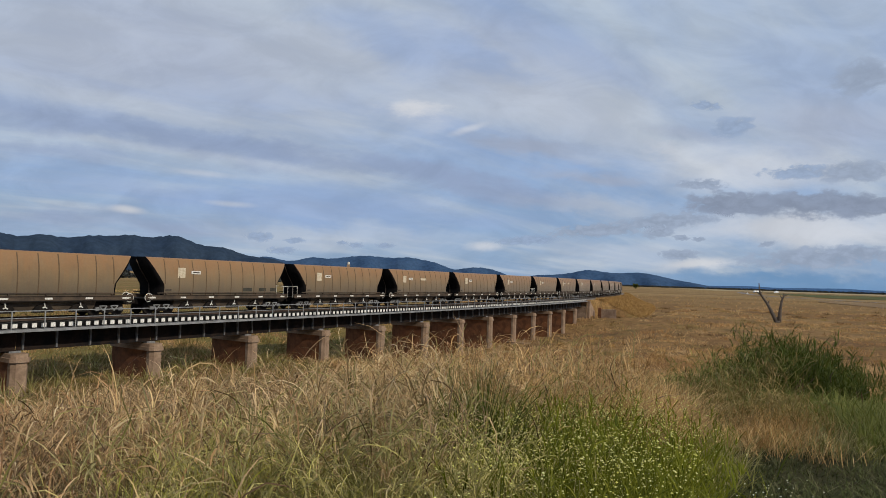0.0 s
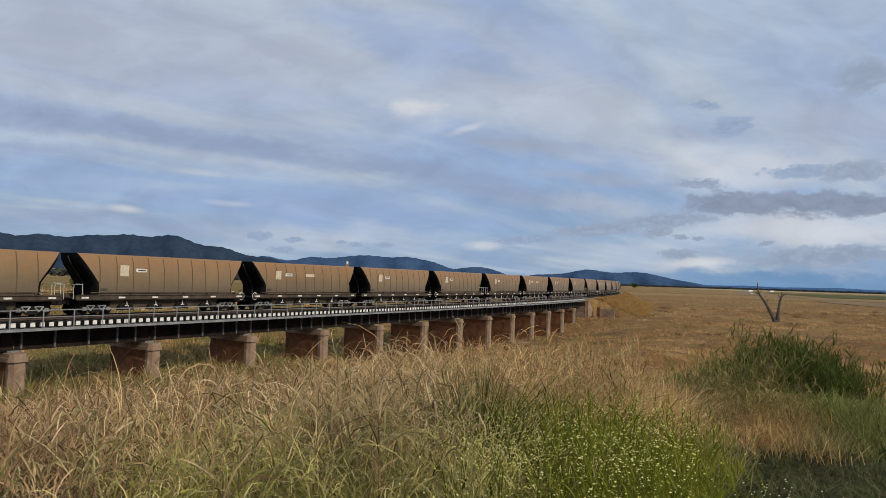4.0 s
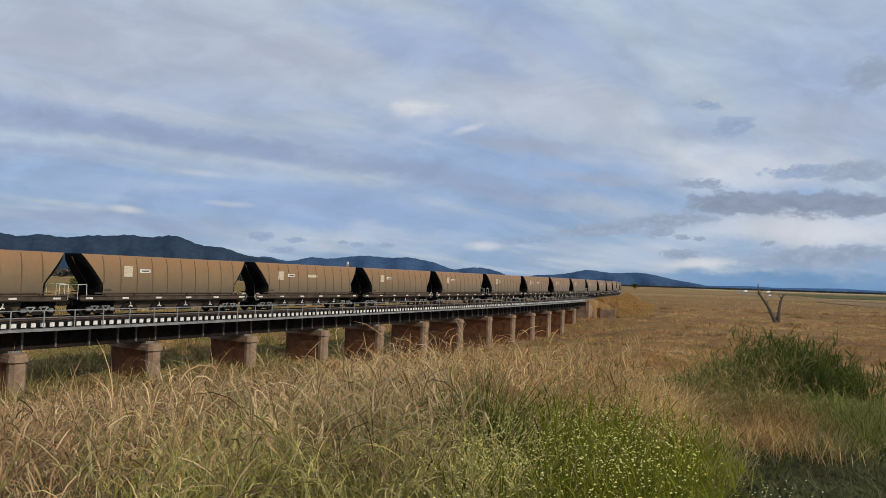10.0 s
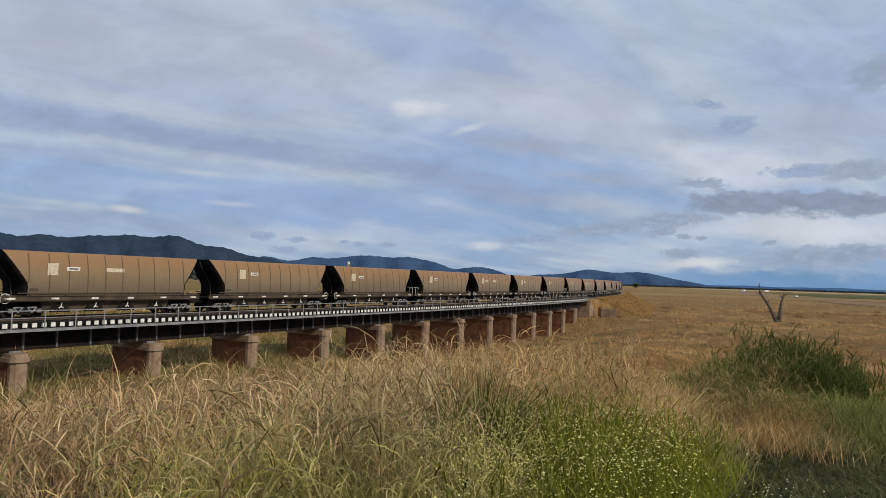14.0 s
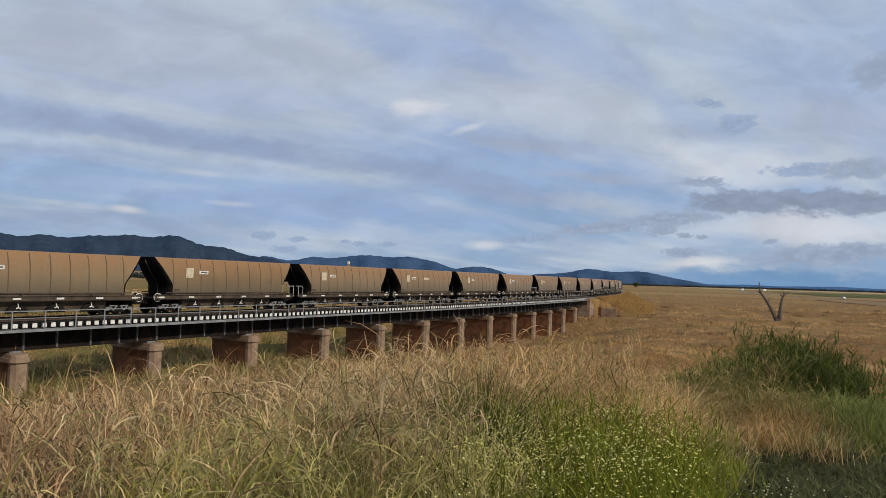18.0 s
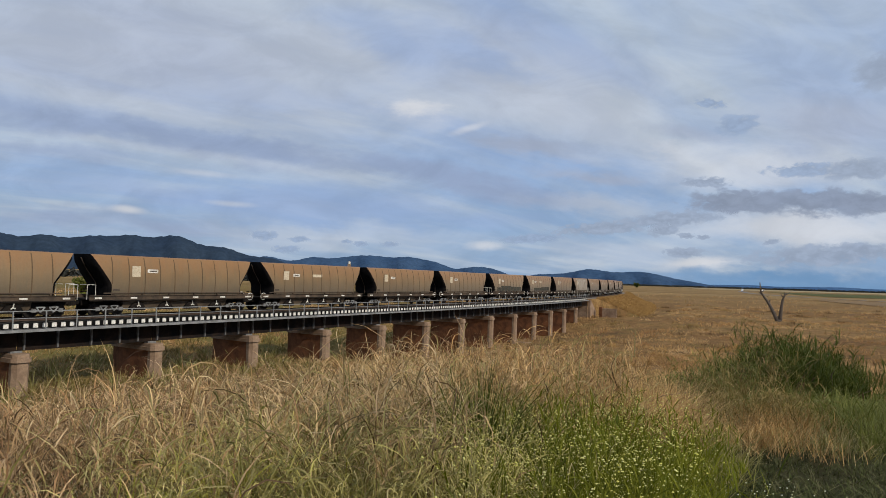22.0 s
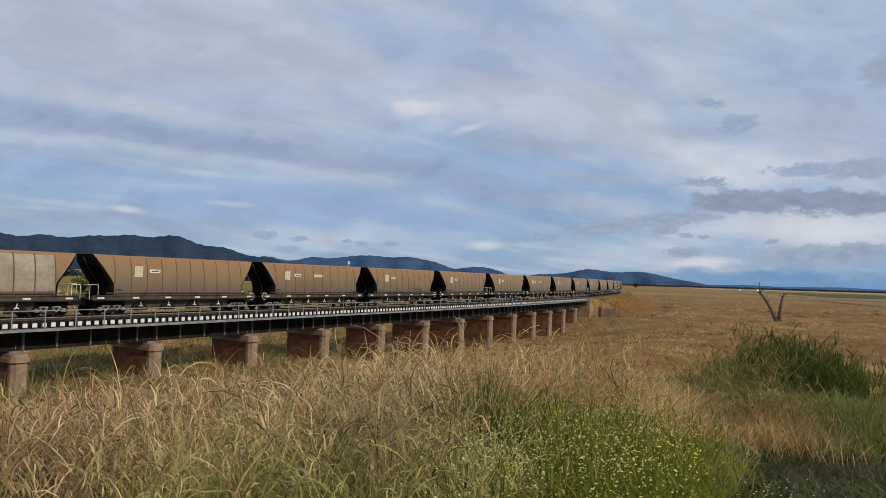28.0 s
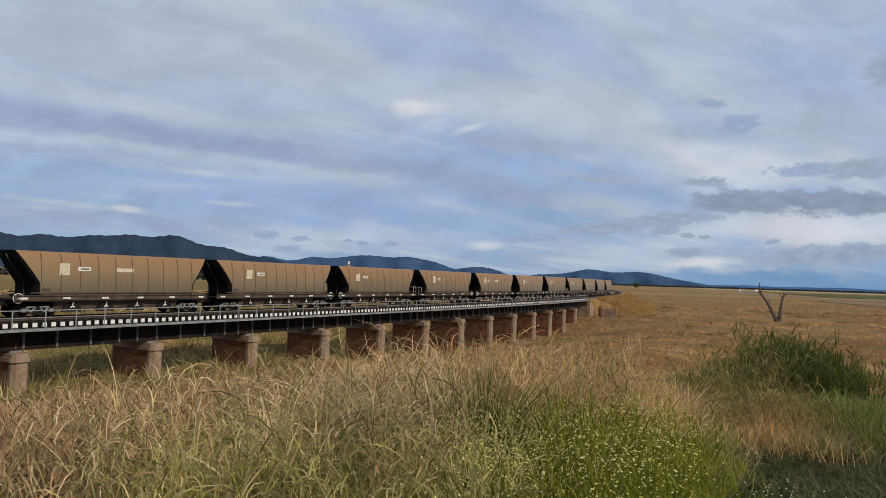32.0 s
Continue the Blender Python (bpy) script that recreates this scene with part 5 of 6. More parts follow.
    tussocks("olive tussocks round the piers", M["ochre"], 76, 2600, (-44, 3), (30.0, 130.0), (0.5, 1.0), 0.8, 14, (0.03, 0.055), keep=lambda a, d: 0.85 * (1 - ease(a, -8, 4)))
    tussocks("olive-green scrubby clumps behind the piers", M["olive"], 177, 320, (-44, 2), (38.0, 110.0), (0.9, 1.8), 1.0, 30, (0.04, 0.07), keep=lambda a, d: ease(wob(a * 2.0, d * 0.2), 0.4, 0.8))
    # rank dry grass on the near slope of the bank beyond the bridge
    rng = np.random.RandomState(90)
    n = 24000
    ss, q = ABUT + 7.0 + 130 * rng.uniform(0, 1, n) ** 1.4, rng.uniform(0, 1, n)
    xs, ys, an = (np.interp(ss, LINE_S, v) for v in (LINE_X, LINE_Y, LINE_A))
    side = 3.0 + 10.0 * q
    ok = side < 2.6 + (ss - ABUT - 6.5) * 1.2
    zz = np.interp(side, (3.0, 4.4, 7.5, 11.0, 14.5), (-2.1, -2.35, -4.2, PLAIN_Z + 0.5, PLAIN_Z - 0.3)) - 0.1
    base = np.stack([xs + np.cos(an) * side, ys - np.sin(an) * side, zz], -1)[ok]
    n = len(base)
    dist = np.hypot(base[:, 0], base[:, 1])
    me = blade_mesh("bank_grass", base, rng.uniform(0.5, 1.1, n), dist * 0.00045, rng.uniform(0.1, 1.0, n), M["bank"], rng, lite=True)
    tagged(new("bank_grass", me), "rank orange-brown grass on the railway bank", "grass", kind="stuff")


def build_herbs():
    """Green flowering herbs with small pale yellow heads."""
    keep = lambda a, d: ease(a, -2.0, 3.0) * (1 - ease(a, 19.5, 23.5)) * (1 - ease(d, 6.6, 8.0)) * (0.55 + 0.6 * wob(a, d, 1.5))
    tall = lambda a, d: 1.0 + 0.35 * wob(a, d, 2.1) - 0.3 * (1 - ease(a, 0, 8))
    rank("bright green flowering herbs", M["herb"], M["herb"], 80, 3600, (-2, 25), (2.8, 8.0), (0.55, 0.95), keep=keep, hfun=tall, cap=None, leaves=12, leaf=(0.05, 0.14), wide=(0.005, 0.009), from_=0.2, curl=(0.1, 1.2), clump=0.1, per=6, lodged=0.2, sway=False)
    stand("flowering_herbs", "bright green herbs with small yellow flowers", M["herb"], 180, 16000, (-2, 25), (2.6, 8.0), (0.30, 0.62), (0.003, 0.006), (0.1, 0.8), per=9, keep=keep, hfun=tall)
    for name, mat, seed, n, size, az, dd, k, hh in (
            ("yellow_flowers", M["petal"], 81, 11000, (0.004, 0.0075), (-2.0, 25), (2.6, 8.0), keep, (0.45, 1.05)),
            ("white_flowers", M["daisy"], 82, 1000, (0.007, 0.012), (14, 44), (4.2, 8.0), lambda a, d: ease(a, 15, 24) * (1 - ease(d, 5.4, 7.8)), (0.10, 0.24))):
        rng = np.random.RandomState(seed)
        tuft, base, a, d = scatter(rng, n, *az, *dd, 0.10, 3, k)
        m = len(base)
        c = base + np.stack([np.zeros(m), np.zeros(m), rng.uniform(*hh, m)], -1)
        r = rng.uniform(*size, m)
        octa = np.array([(1, 0, 0), (0, 1, 0), (-1, 0, 0), (0, -1, 0), (0, 0, 0.6), (0, 0, -0.6)], float)
        v = c[:, None, :] + octa[None] * r[:, None, None]
        o = (np.arange(m) * 6)[:, None]
        f = np.concatenate([o + np.array(q) for q in ((0, 1, 4), (1, 2, 4), (2, 3, 4), (3, 0, 4), (1, 0, 5), (2, 1, 5), (3, 2, 5), (0, 3, 5))])
        me = bpy.data.meshes.new(name)
        fill_mesh(me, v.reshape(-1, 3), f)
        me.materials.append(mat)
        tagged(new(name, me), "small pale flower heads scattered over green herbs", "flowers", kind="stuff")



def plain_tint(g):
    """Blade colours that shift over the plain: rust, tan and olive patches many metres wide."""
    col = island((0.50, 0.300, 0.130), (0.60, 0.380, 0.175), (0.40, 0.240, 0.105), (0.66, 0.45, 0.22))(g)
    co = world_co(g)
    wide = g.noise(g.mapping(co, loc=(3, 8, 0), scale=(1.0, 0.6, 0)), 0.10, 4.0, 0.6, 0.4)
    col = g.mix(g.ramp(wide, 0.50, 0.60, 0.0, 0.75), col, (0.36, 0.205, 0.095))
    col = g.mix(g.ramp(wide, 0.47, 0.38, 0.0, 0.6), col, (0.68, 0.48, 0.26))
    green = g.noise(g.mapping(co, loc=(31, 2, 0), scale=(1.0, 0.6, 0)), 0.07, 4.0, 0.6, 0.3)
    return g.mix(g.ramp(green, 0.53, 0.62, 0.0, 0.7), col, (0.26, 0.21, 0.085))


M["plain"] = material("plain_grass", plain_tint, 0.9, spec=0.1, through_light=0.4)
M["straw"] = material("straw", island((0.47, 0.315, 0.140), (0.58, 0.425, 0.215), (0.34, 0.200, 0.080), (0.62, 0.50, 0.30)), 0.7, spec=0.35, through_light=0.2)
M["bleached"] = material("bleached_leaf", island((0.66, 0.55, 0.36), (0.74, 0.64, 0.46), (0.56, 0.44, 0.26)), 0.6, spec=0.4, through_light=0.15)
M["gold"] = material("golden_grass", island((0.50, 0.305, 0.118), (0.62, 0.410, 0.180), (0.32, 0.180, 0.066), (0.66, 0.47, 0.24)), 0.8, spec=0.2, through_light=0.2)
M["bank"] = material("bank_grass", island((0.40, 0.245, 0.090), (0.44, 0.275, 0.105), (0.36, 0.215, 0.078), (0.42, 0.265, 0.10)), 0.85, spec=0.1, through_light=0.2)
M["tip"] = material("pale_green_tips", island((0.43, 0.385, 0.10), (0.58, 0.49, 0.19), (0.30, 0.285, 0.055), (0.66, 0.54, 0.27)), 0.65, spec=0.35, through_light=0.3)
M["spike"] = material("seed_spikes", island((0.10, 0.060, 0.035), (0.16, 0.095, 0.05), (0.07, 0.045, 0.03)), 0.85)
M["turf"] = material("short_turf", island((0.050, 0.062, 0.017), (0.080, 0.086, 0.030), (0.026, 0.032, 0.011), (0.130, 0.122, 0.056)), 0.85, spec=0.15)
M["head"] = material("seed_head", island((0.42, 0.27, 0.14), (0.55, 0.39, 0.22), (0.30, 0.18, 0.09)), 0.85, spec=0.15, through_light=0.15)
# Blades coloured dark to paint the shade deep in the grass.
M["under"] = material("shade_dark_undergrowth", island((0.060, 0.042, 0.022), (0.110, 0.075, 0.040), (0.038, 0.027, 0.014), (0.165, 0.115, 0.060)), 0.9, spec=0.1, through_light=0.1)
M["ochre"] = material("ochre_grass", island((0.20, 0.150, 0.050), (0.30, 0.220, 0.085), (0.13, 0.110, 0.034), (0.38, 0.285, 0.13)), 0.8, spec=0.1, through_light=0.3)
M["lush"] = material("lush_grass", island((0.135, 0.155, 0.026), (0.215, 0.230, 0.050), (0.085, 0.105, 0.017), (0.310, 0.290, 0.100)), 0.65, spec=0.25, through_light=0.35)
M["umber"] = material("umber_grass", island((0.190, 0.112, 0.052), (0.250, 0.150, 0.070), (0.130, 0.080, 0.038), (0.300, 0.195, 0.095)), 0.85, spec=0.1, through_light=0.2)
M["daisy"] = material("pale_flowers", island((0.70, 0.68, 0.52), (0.78, 0.77, 0.66), (0.60, 0.58, 0.34)), 0.7)
build_grass()
build_herbs()

# ---- trees, far woods ----


def leaf_cloud(name, centres, radii, count, size, mat, seed):
    rng = np.random.RandomState(seed)
    n = len(centres)
    pick = rng.randint(0, n, count)
    dirs = rng.normal(0, 1, (count, 3))
    dirs /= np.linalg.norm(dirs, axis=1)[:, None]
    p = np.array(centres)[pick] + dirs * (np.array(radii)[pick] * rng.uniform(0.45, 1.05, count) ** 0.7)[:, None] * np.array([1, 1, 0.8])
    a, b = rng.normal(0, 1, (count, 3)), rng.normal(0, 1, (count, 3))
    a /= np.linalg.norm(a, axis=1)[:, None]
    b -= a * (a * b).sum(1)[:, None]
    b /= np.linalg.norm(b, axis=1)[:, None]
    s = rng.uniform(*size, count)[:, None]
    v = np.stack([p - a * s, p + b * s * 0.5, p + a * s, p - b * s * 0.5], 1)
    f = np.arange(count * 4).reshape(-1, 4)
    me = bpy.data.meshes.new(name)
    fill_mesh(me, v.reshape(-1, 3), f)
    me.materials.append(mat)
    return me


def limb(bm, pts, r0, r1, n=8):
    """A bent, tapering limb through a few points."""
    pts = [Vector(p) for p in pts]
    rings = []
    for i, p in enumerate(pts):
        d = (pts[min(i + 1, len(pts) - 1)] - pts[max(i - 1, 0)]).normalized()
        u = d.orthogonal().normalized()
        v = d.cross(u)
        r = r0 + (r1 - r0) * i / (len(pts) - 1)
        rings.append([bm.verts.new(p + (u * math.cos(2 * math.pi * k / n) + v * math.sin(2 * math.pi * k / n)) * r * (1 + 0.12 * math.sin(3 * k + i))) for k in range(n)])
    for a, b in zip(rings, rings[1:]):
        for k in range(n):
            bm.faces.new((a[k], a[(k + 1) % n], b[(k + 1) % n], b[k]))
    bm.faces.new(rings[0][::-1]), bm.faces.new(rings[-1])
    bmesh.ops.recalc_face_normals(bm, faces=bm.faces)


def build_dead_tree():
    az, d = radians(27.75), 176.0
    x, y = d * math.sin(az), d * math.cos(az)
    t = thing("dead_tree", "bare grey dead tree with two forked limbs on the plain", "dead tree", pose(x, y, float(ground_z(x, y)), 0, 0, -27.75))
    t.scale = (0.87, 0.80, 0.87)
    bm = bmesh.new()
    limb(bm, [(0, 0, -0.6), (-0.15, 0, 0.1), (-0.1, 0, 0.6)], 0.95, 0.80)
    part("trunk", bm, M["bark"], t, smooth_shade=True)
    bm = bmesh.new()
    limb(bm, [(-0.3, 0, 0.2), (-1.0, 0, 1.6), (-1.8, 0.1, 3.4), (-2.7, 0.2, 5.2), (-3.6, 0.1, 6.6), (-4.5, 0.0, 8.0), (-4.75, 0.1, 9.4), (-4.85, 0.2, 10.9)], 0.62, 0.10)
    lb = part("limb", bm, M["bark"], t, smooth_shade=True)
    for pts, r in (([(-2.7, 0.2, 5.1), (-2.3, 0.1, 5.7), (-2.2, 0.2, 6.4)], 0.24), ([(-4.2, 0.1, 7.6), (-5.0, 0.2, 7.9), (-5.5, 0.3, 8.5)], 0.22), ([(-4.5, 0, 8.1), (-3.9, -0.4, 8.5), (-3.7, -0.6, 9.1)], 0.14), ([(-3.5, 0.1, 6.5), (-2.9, 0.2, 6.9), (-2.7, 0.3, 7.3)], 0.12)):
        bm = bmesh.new()
        limb(bm, pts, r, 0.05, 6)
        part("branch", bm, M["bark"], lb)
    bm = bmesh.new()
    limb(bm, [(0.15, 0, 0.2), (0.35, 0, 1.8), (0.5, -0.1, 3.4), (0.85, 0, 5.9), (1.2, 0.1, 7.0), (1.8, 0, 8.0)], 0.60, 0.16)
    rb = part("limb", bm, M["bark"], t, smooth_shade=True)
    for pts, r in (([(1.1, 0, 6.8), (0.6, 0.1, 7.3), (0.35, 0.2, 8.0)], 0.18), ([(1.5, 0, 7.5), (2.3, 0.2, 7.9), (2.7, 0.3, 8.4)], 0.16), ([(1.2, 0, 7.1), (1.3, -0.3, 7.9), (1.2, -0.4, 8.5)], 0.12)):
        bm = bmesh.new()
        limb(bm, pts, r, 0.05, 6)
        part("branch", bm, M["bark"], rb)


def build_tree(label, x, y, high, wide, seed, n=900, leaf=(0.25, 0.5), mat="leaf"):
    rng = random.Random(seed)
    z = float(ground_z(x, y))
    t = thing("tree", label, "tree", pose(x, y, z))
    bm = bmesh.new()
    limb(bm, [(0, 0, -0.4), (0.1, 0, high * 0.2), (0.05, 0.1, high * 0.45)], high * 0.045, high * 0.028)
    for k in range(4):
        a = k * 1.6 + rng.random()
        limb(bm, [(0.05, 0.05, high * (0.25 + 0.05 * k)), (wide * 0.2 * math.cos(a), wide * 0.2 * math.sin(a), high * 0.55), (wide * 0.34 * math.cos(a), wide * 0.34 * math.sin(a), high * 0.75)], high * 0.02, high * 0.006, 6)
    part("trunk", bm, M["bark"], t)
    cs, rs = [], []
    squat = 0.5 if wide > 2.4 * high else 1.0
    for k in range(13):
        a, q = rng.uniform(0, 6.28), rng.uniform(0.1, 1)
        cs.append((wide * 0.36 * q * math.cos(a), wide * 0.36 * q * math.sin(a), high * rng.uniform(0.22, 0.86)))
        rs.append(wide * rng.uniform(0.12, 0.22) * squat)
    part("crown", leaf_cloud("crown", cs, rs, n, leaf, M[mat], seed), None, t)
    return t


def build_far_woods():
    for name, label, a0, a1, d0, d1, n, high, seed in (
            ("far_woods", "thin dark line of far woods on the horizon", 12.5, 44, 3350, 3700, 1100, (6, 10), 5),
            ("far_woods", "dark row of trees beyond the dry field", -44, -2, 630, 690, 330, (4, 8), 6)):
        rng = np.random.RandomState(seed)
        az, d = np.radians(rng.uniform(a0, a1, n)), rng.uniform(d0, d1, n)
        h = rng.uniform(*high, n)
        cs = np.stack([d * np.sin(az), d * np.cos(az), PLAIN_Z + h * 0.5], -1)
        per = 26
        big = np.repeat(np.arange(n), per)
        off = rng.normal(0, 1, (n * per, 3))
        off /= np.linalg.norm(off, axis=1)[:, None]
        p = cs[big] + off * np.stack([h[big] * 0.7, h[big] * 0.7, h[big] * 0.5], -1) * rng.uniform(0.4, 1, n * per)[:, None]
        a = rng.normal(0, 1, (n * per, 3))
        a /= np.linalg.norm(a, axis=1)[:, None]
        b = np.cross(a, rng.normal(0, 1, (n * per, 3)))
        b /= np.linalg.norm(b, axis=1)[:, None]
        s = (h[big] * 0.28)[:, None]
        v = np.stack([p - a * s, p + b * s * 0.7, p + a * s, p - b * s * 0.7], 1)
        me = bpy.data.meshes.new(name)
        fill_mesh(me, v.reshape(-1, 3), np.arange(n * per * 4).reshape(-1, 4))
        me.materials.append(M["far_wood"])
        tagged(new(name, me), label, "woods", kind="stuff")


build_dead_tree()
build_tree("leafy yellow-green tree in the field behind the bridge", -83.6, 150, 7.0, 5.6, 3, 1500, (0.22, 0.42), "lush")
build_tree("small round dark tree far out on the plain", 405, 1340, 11, 17, 4, 500, (0.8, 1.6), "reed")
build_far_woods()
for k, (x, y, high, wide) in enumerate(((-29.5, 84, 2.6, 4.5), (-17.0, 96, 2.2, 4.0), (-46, 78, 2.0, 4.2), (-62, 110, 3.0, 5.0))):
    build_tree("low olive-green shrub behind the bridge", x, y, high, wide, 30 + k, 700, (0.10, 0.22), "olive")


def build_oddments():
    """A pale fallen log by the piers, and a white tank on the hillside."""
    x, y = 12.0, 98.0
    log = thing("fallen_log", "pale weathered fallen log near the piers", "log", pose(x, y, float(ground_z(x, y)) + 0.55, 0, 4, 8))
    bm = bmesh.new()
    limb(bm, [(-1.9, 0, 0), (-0.6, 0.1, 0.06), (0.7, -0.05, 0.0), (1.9, 0.1, 0.12)], 0.13, 0.07)
    trunk = part("trunk", bm, M["concrete"], log, smooth_shade=True)
    bm = bmesh.new()
    limb(bm, [(0.5, 0, 0.05), (0.8, 0.2, 0.4), (1.0, 0.3, 0.8)], 0.09, 0.04, 6)
    part("branch_stub", bm, M["concrete"], trunk)
    az, d = radians(-8.37), 3990.0
    tank = thing("water_tank", "small white tank on the hillside", "tank", pose(d * math.sin(az), d * math.cos(az), 74.0))
    bm = bmesh.new()
    tube(bm, (0, 0, 0), (0, 0, 14), 7.5, n=20)
    part("tank_wall", bm, M["white"], tank)
    bm = bmesh.new()
    tube(bm, (0, 0, 14), (0, 0, 17), 7.8, 1.0, n=20)
    part("tank_roof", bm, M["cream"], tank)
    part("base_block", boxed(-9, 9, -9, 9, -30, 0), M["concrete"], tank)


build_oddments()

# ---- the road with its vehicles, and low clouds that drift ----


def cloud(label, u, v, wide, high, tilt, colour, seed, deep=4600.0):
    """A low grey cloud bank far off: a thin ragged sheet."""
    m = bpy.data.materials.new("grey_cloud")
    m.use_nodes = True
    g = Nodes(m.node_tree)
    co = obj_co(g)
    stretch = max(1.0, 0.55 * wide / high)
    n = g.noise(g.mapping(co, loc=(seed * 3.7, seed, 0), scale=(stretch, 1.0, 1.0)), 1.5, 5.0, 0.58, 0.25)
    push = g.noise(g.mapping(co, loc=(seed, 4, 0), scale=(stretch, 1.0, 1.0)), 0.8, 4.0, 0.6, colour=True)
    bent = g.vmath("ADD", co, g.vmath("SCALE", g.vmath("SUBTRACT", push, (0.5, 0.5, 0.5)), 0.7))
    r = g.vmath("LENGTH", g.vmath("MULTIPLY", bent, (1.0, 1.0, 0.0)))
    body = g.ramp(g.math("ADD", g.math("SUBTRACT", 1.0, r), g.math("MULTIPLY", g.math("SUBTRACT", n, 0.5), 1.7)), 0.15, 0.62, 0.0, 0.92)
    edge = g.ramp(r, 0.98, 0.70)
    tone = g.mix(g.ramp(n, 0.35, 0.7), colour, tuple(c * 1.22 for c in colour))
    out, mix = g.add("ShaderNodeOutputMaterial"), g.add("ShaderNodeMixShader")
    em, tr = g.add("ShaderNodeEmission"), g.add("ShaderNodeBsdfTransparent")
    g.link(tone, em.inputs["Color"])
    g.link(g.math("MULTIPLY", body, edge), mix.inputs[0])
    g.link(tr.outputs[0], mix.inputs[1]), g.link(em.outputs[0], mix.inputs[2]), g.link(mix.outputs[0], out.inputs["Surface"])
    bm = bmesh.new()
    ring = [bm.verts.new((math.cos(t), math.sin(t), 0)) for t in np.linspace(0, 2 * math.pi, 49)[:-1]]
    bm.faces.new(ring)
    bmesh.ops.scale(bm, vec=(1, 1, 1), verts=bm.verts)
    ob = new("backdrop_cloud", mesh_from("backdrop_cloud", bm, m))
    ob.scale = (wide * deep, high * deep, 1)
    tagged(ob, label, "cloud", kind="structure")
    y = deep / math.sqrt(1 + u * u + v * v)
    base = Matrix.Translation((u * y, y, EYE_Z + v * y)) @ Euler((radians(90), 0, 0)).to_matrix().to_4x4() @ Euler((0, 0, radians(tilt))).to_matrix().to_4x4()
    return ob, base, y


CLOUDS = []
CLOUD_TONE = {"storm": (0.230, 0.275, 0.370), "grey": (0.285, 0.345, 0.455), "thin": (0.275, 0.355, 0.500)}


def low_cloud(tone, u, v, wide, high, tilt, drift=0.0085):
    k = len(CLOUDS)
    ob, base, y = cloud("low grey cloud bank above the plain", u, v, wide, high, tilt, CLOUD_TONE[tone], k + 1, 4400 + 15 * k)
    CLOUDS.append((ob, base, drift * y, 0.3 * drift * y))


low_cloud("storm", 0.454, 0.133, 0.105, 0.0235, 1.8)
low_cloud("storm", 0.592, 0.137, 0.155, 0.0250, 2.8)
low_cloud("storm", 0.672, 0.135, 0.0718, 0.0235, 1.8)
low_cloud("thin", 0.556, 0.186, 0.070, 0.0150, 3.8)
low_cloud("grey", 0.651, 0.190, 0.085, 0.0210, 4.8)
low_cloud("grey", 0.405, 0.162, 0.0493, 0.0105, 1.8)
low_cloud("grey", 0.352, 0.102, 0.1, 0.0155, 4.8)
low_cloud("grey", 0.241, 0.084, 0.1051, 0.014, 4.8)
low_cloud("grey", 0.339, 0.084, 0.0335, 0.0134, 6.8)
low_cloud("thin", 0.131, 0.065, 0.0766, 0.0098, 4.8)
low_cloud("grey", 0.579, 0.051, 0.1434, 0.0191, 3.8)
low_cloud("grey", 0.374, 0.05, 0.0403, 0.0104, 1.8)
low_cloud("grey", 0.65, 0.062, 0.071, 0.0139, 1.8)
low_cloud("grey", 0.374, 0.077, 0.018, 0.0062, 1.8)
low_cloud("grey", 0.401, 0.075, 0.0139, 0.0052, 1.8)
low_cloud("grey", 0.508, 0.071, 0.0178, 0.0055, 11.8)
low_cloud("thin", 0.453, 0.254, 0.0458, 0.0214, 9.8)
low_cloud("thin", 0.409, 0.288, 0.0322, 0.0095, -2.2)
low_cloud("grey", 0.663, 0.341, 0.0648, 0.0318, 16.8, 0.047)
low_cloud("thin", -0.29, 0.057, 0.0314, 0.0101, 1.8)
low_cloud("thin", -0.232, 0.053, 0.023, 0.007, 1.8)
low_cloud("thin", -0.252, 0.037, 0.0341, 0.008, 1.8)
low_cloud("thin", -0.158, 0.052, 0.0118, 0.0049, 1.8)
low_cloud("thin", -0.136, 0.049, 0.0177, 0.0059, 1.8)
low_cloud("thin", -0.09, 0.05, 0.0205, 0.0059, 1.8)


def road_at(t):
    """The road as a smooth path over t from 0 (far) to 6 (near)."""
    pts = ((980, 1265), (720, 1235), (562, 1180), (440, 930), (358, 720), (321, 575), (314, 440), (312, 100), (320, -600))
    t = max(0.0, min(t, len(pts) - 1.001))
    i = int(t)
    f = t - i
    p = [Vector((*pts[max(0, min(len(pts) - 1, k))], 0)) for k in (i - 1, i, i + 1, i + 2)]
    return 0.5 * ((2 * p[1]) + (p[2] - p[0]) * f + (2 * p[0] - 5 * p[1] + 4 * p[2] - p[3]) * f * f + (3 * p[1] - p[0] - 3 * p[2] + p[3]) * f ** 3)


ROAD_T = np.linspace(0, 7.99, 400)
ROAD_P = np.array([tuple(road_at(t)) for t in ROAD_T])
ROAD_L = np.concatenate([[0], np.cumsum(np.linalg.norm(np.diff(ROAD_P, axis=0), axis=1))])
ROAD_Z = PLAIN_Z + 0.9
BEND_AT = float(np.interp(2.0, ROAD_T, ROAD_L))                   # where the road turns towards the camera
CAR_FROM = float(np.interp(5.0, ROAD_T, ROAD_L)) - 14.3 * 20.0   # so that the car passes there at 14.3 s


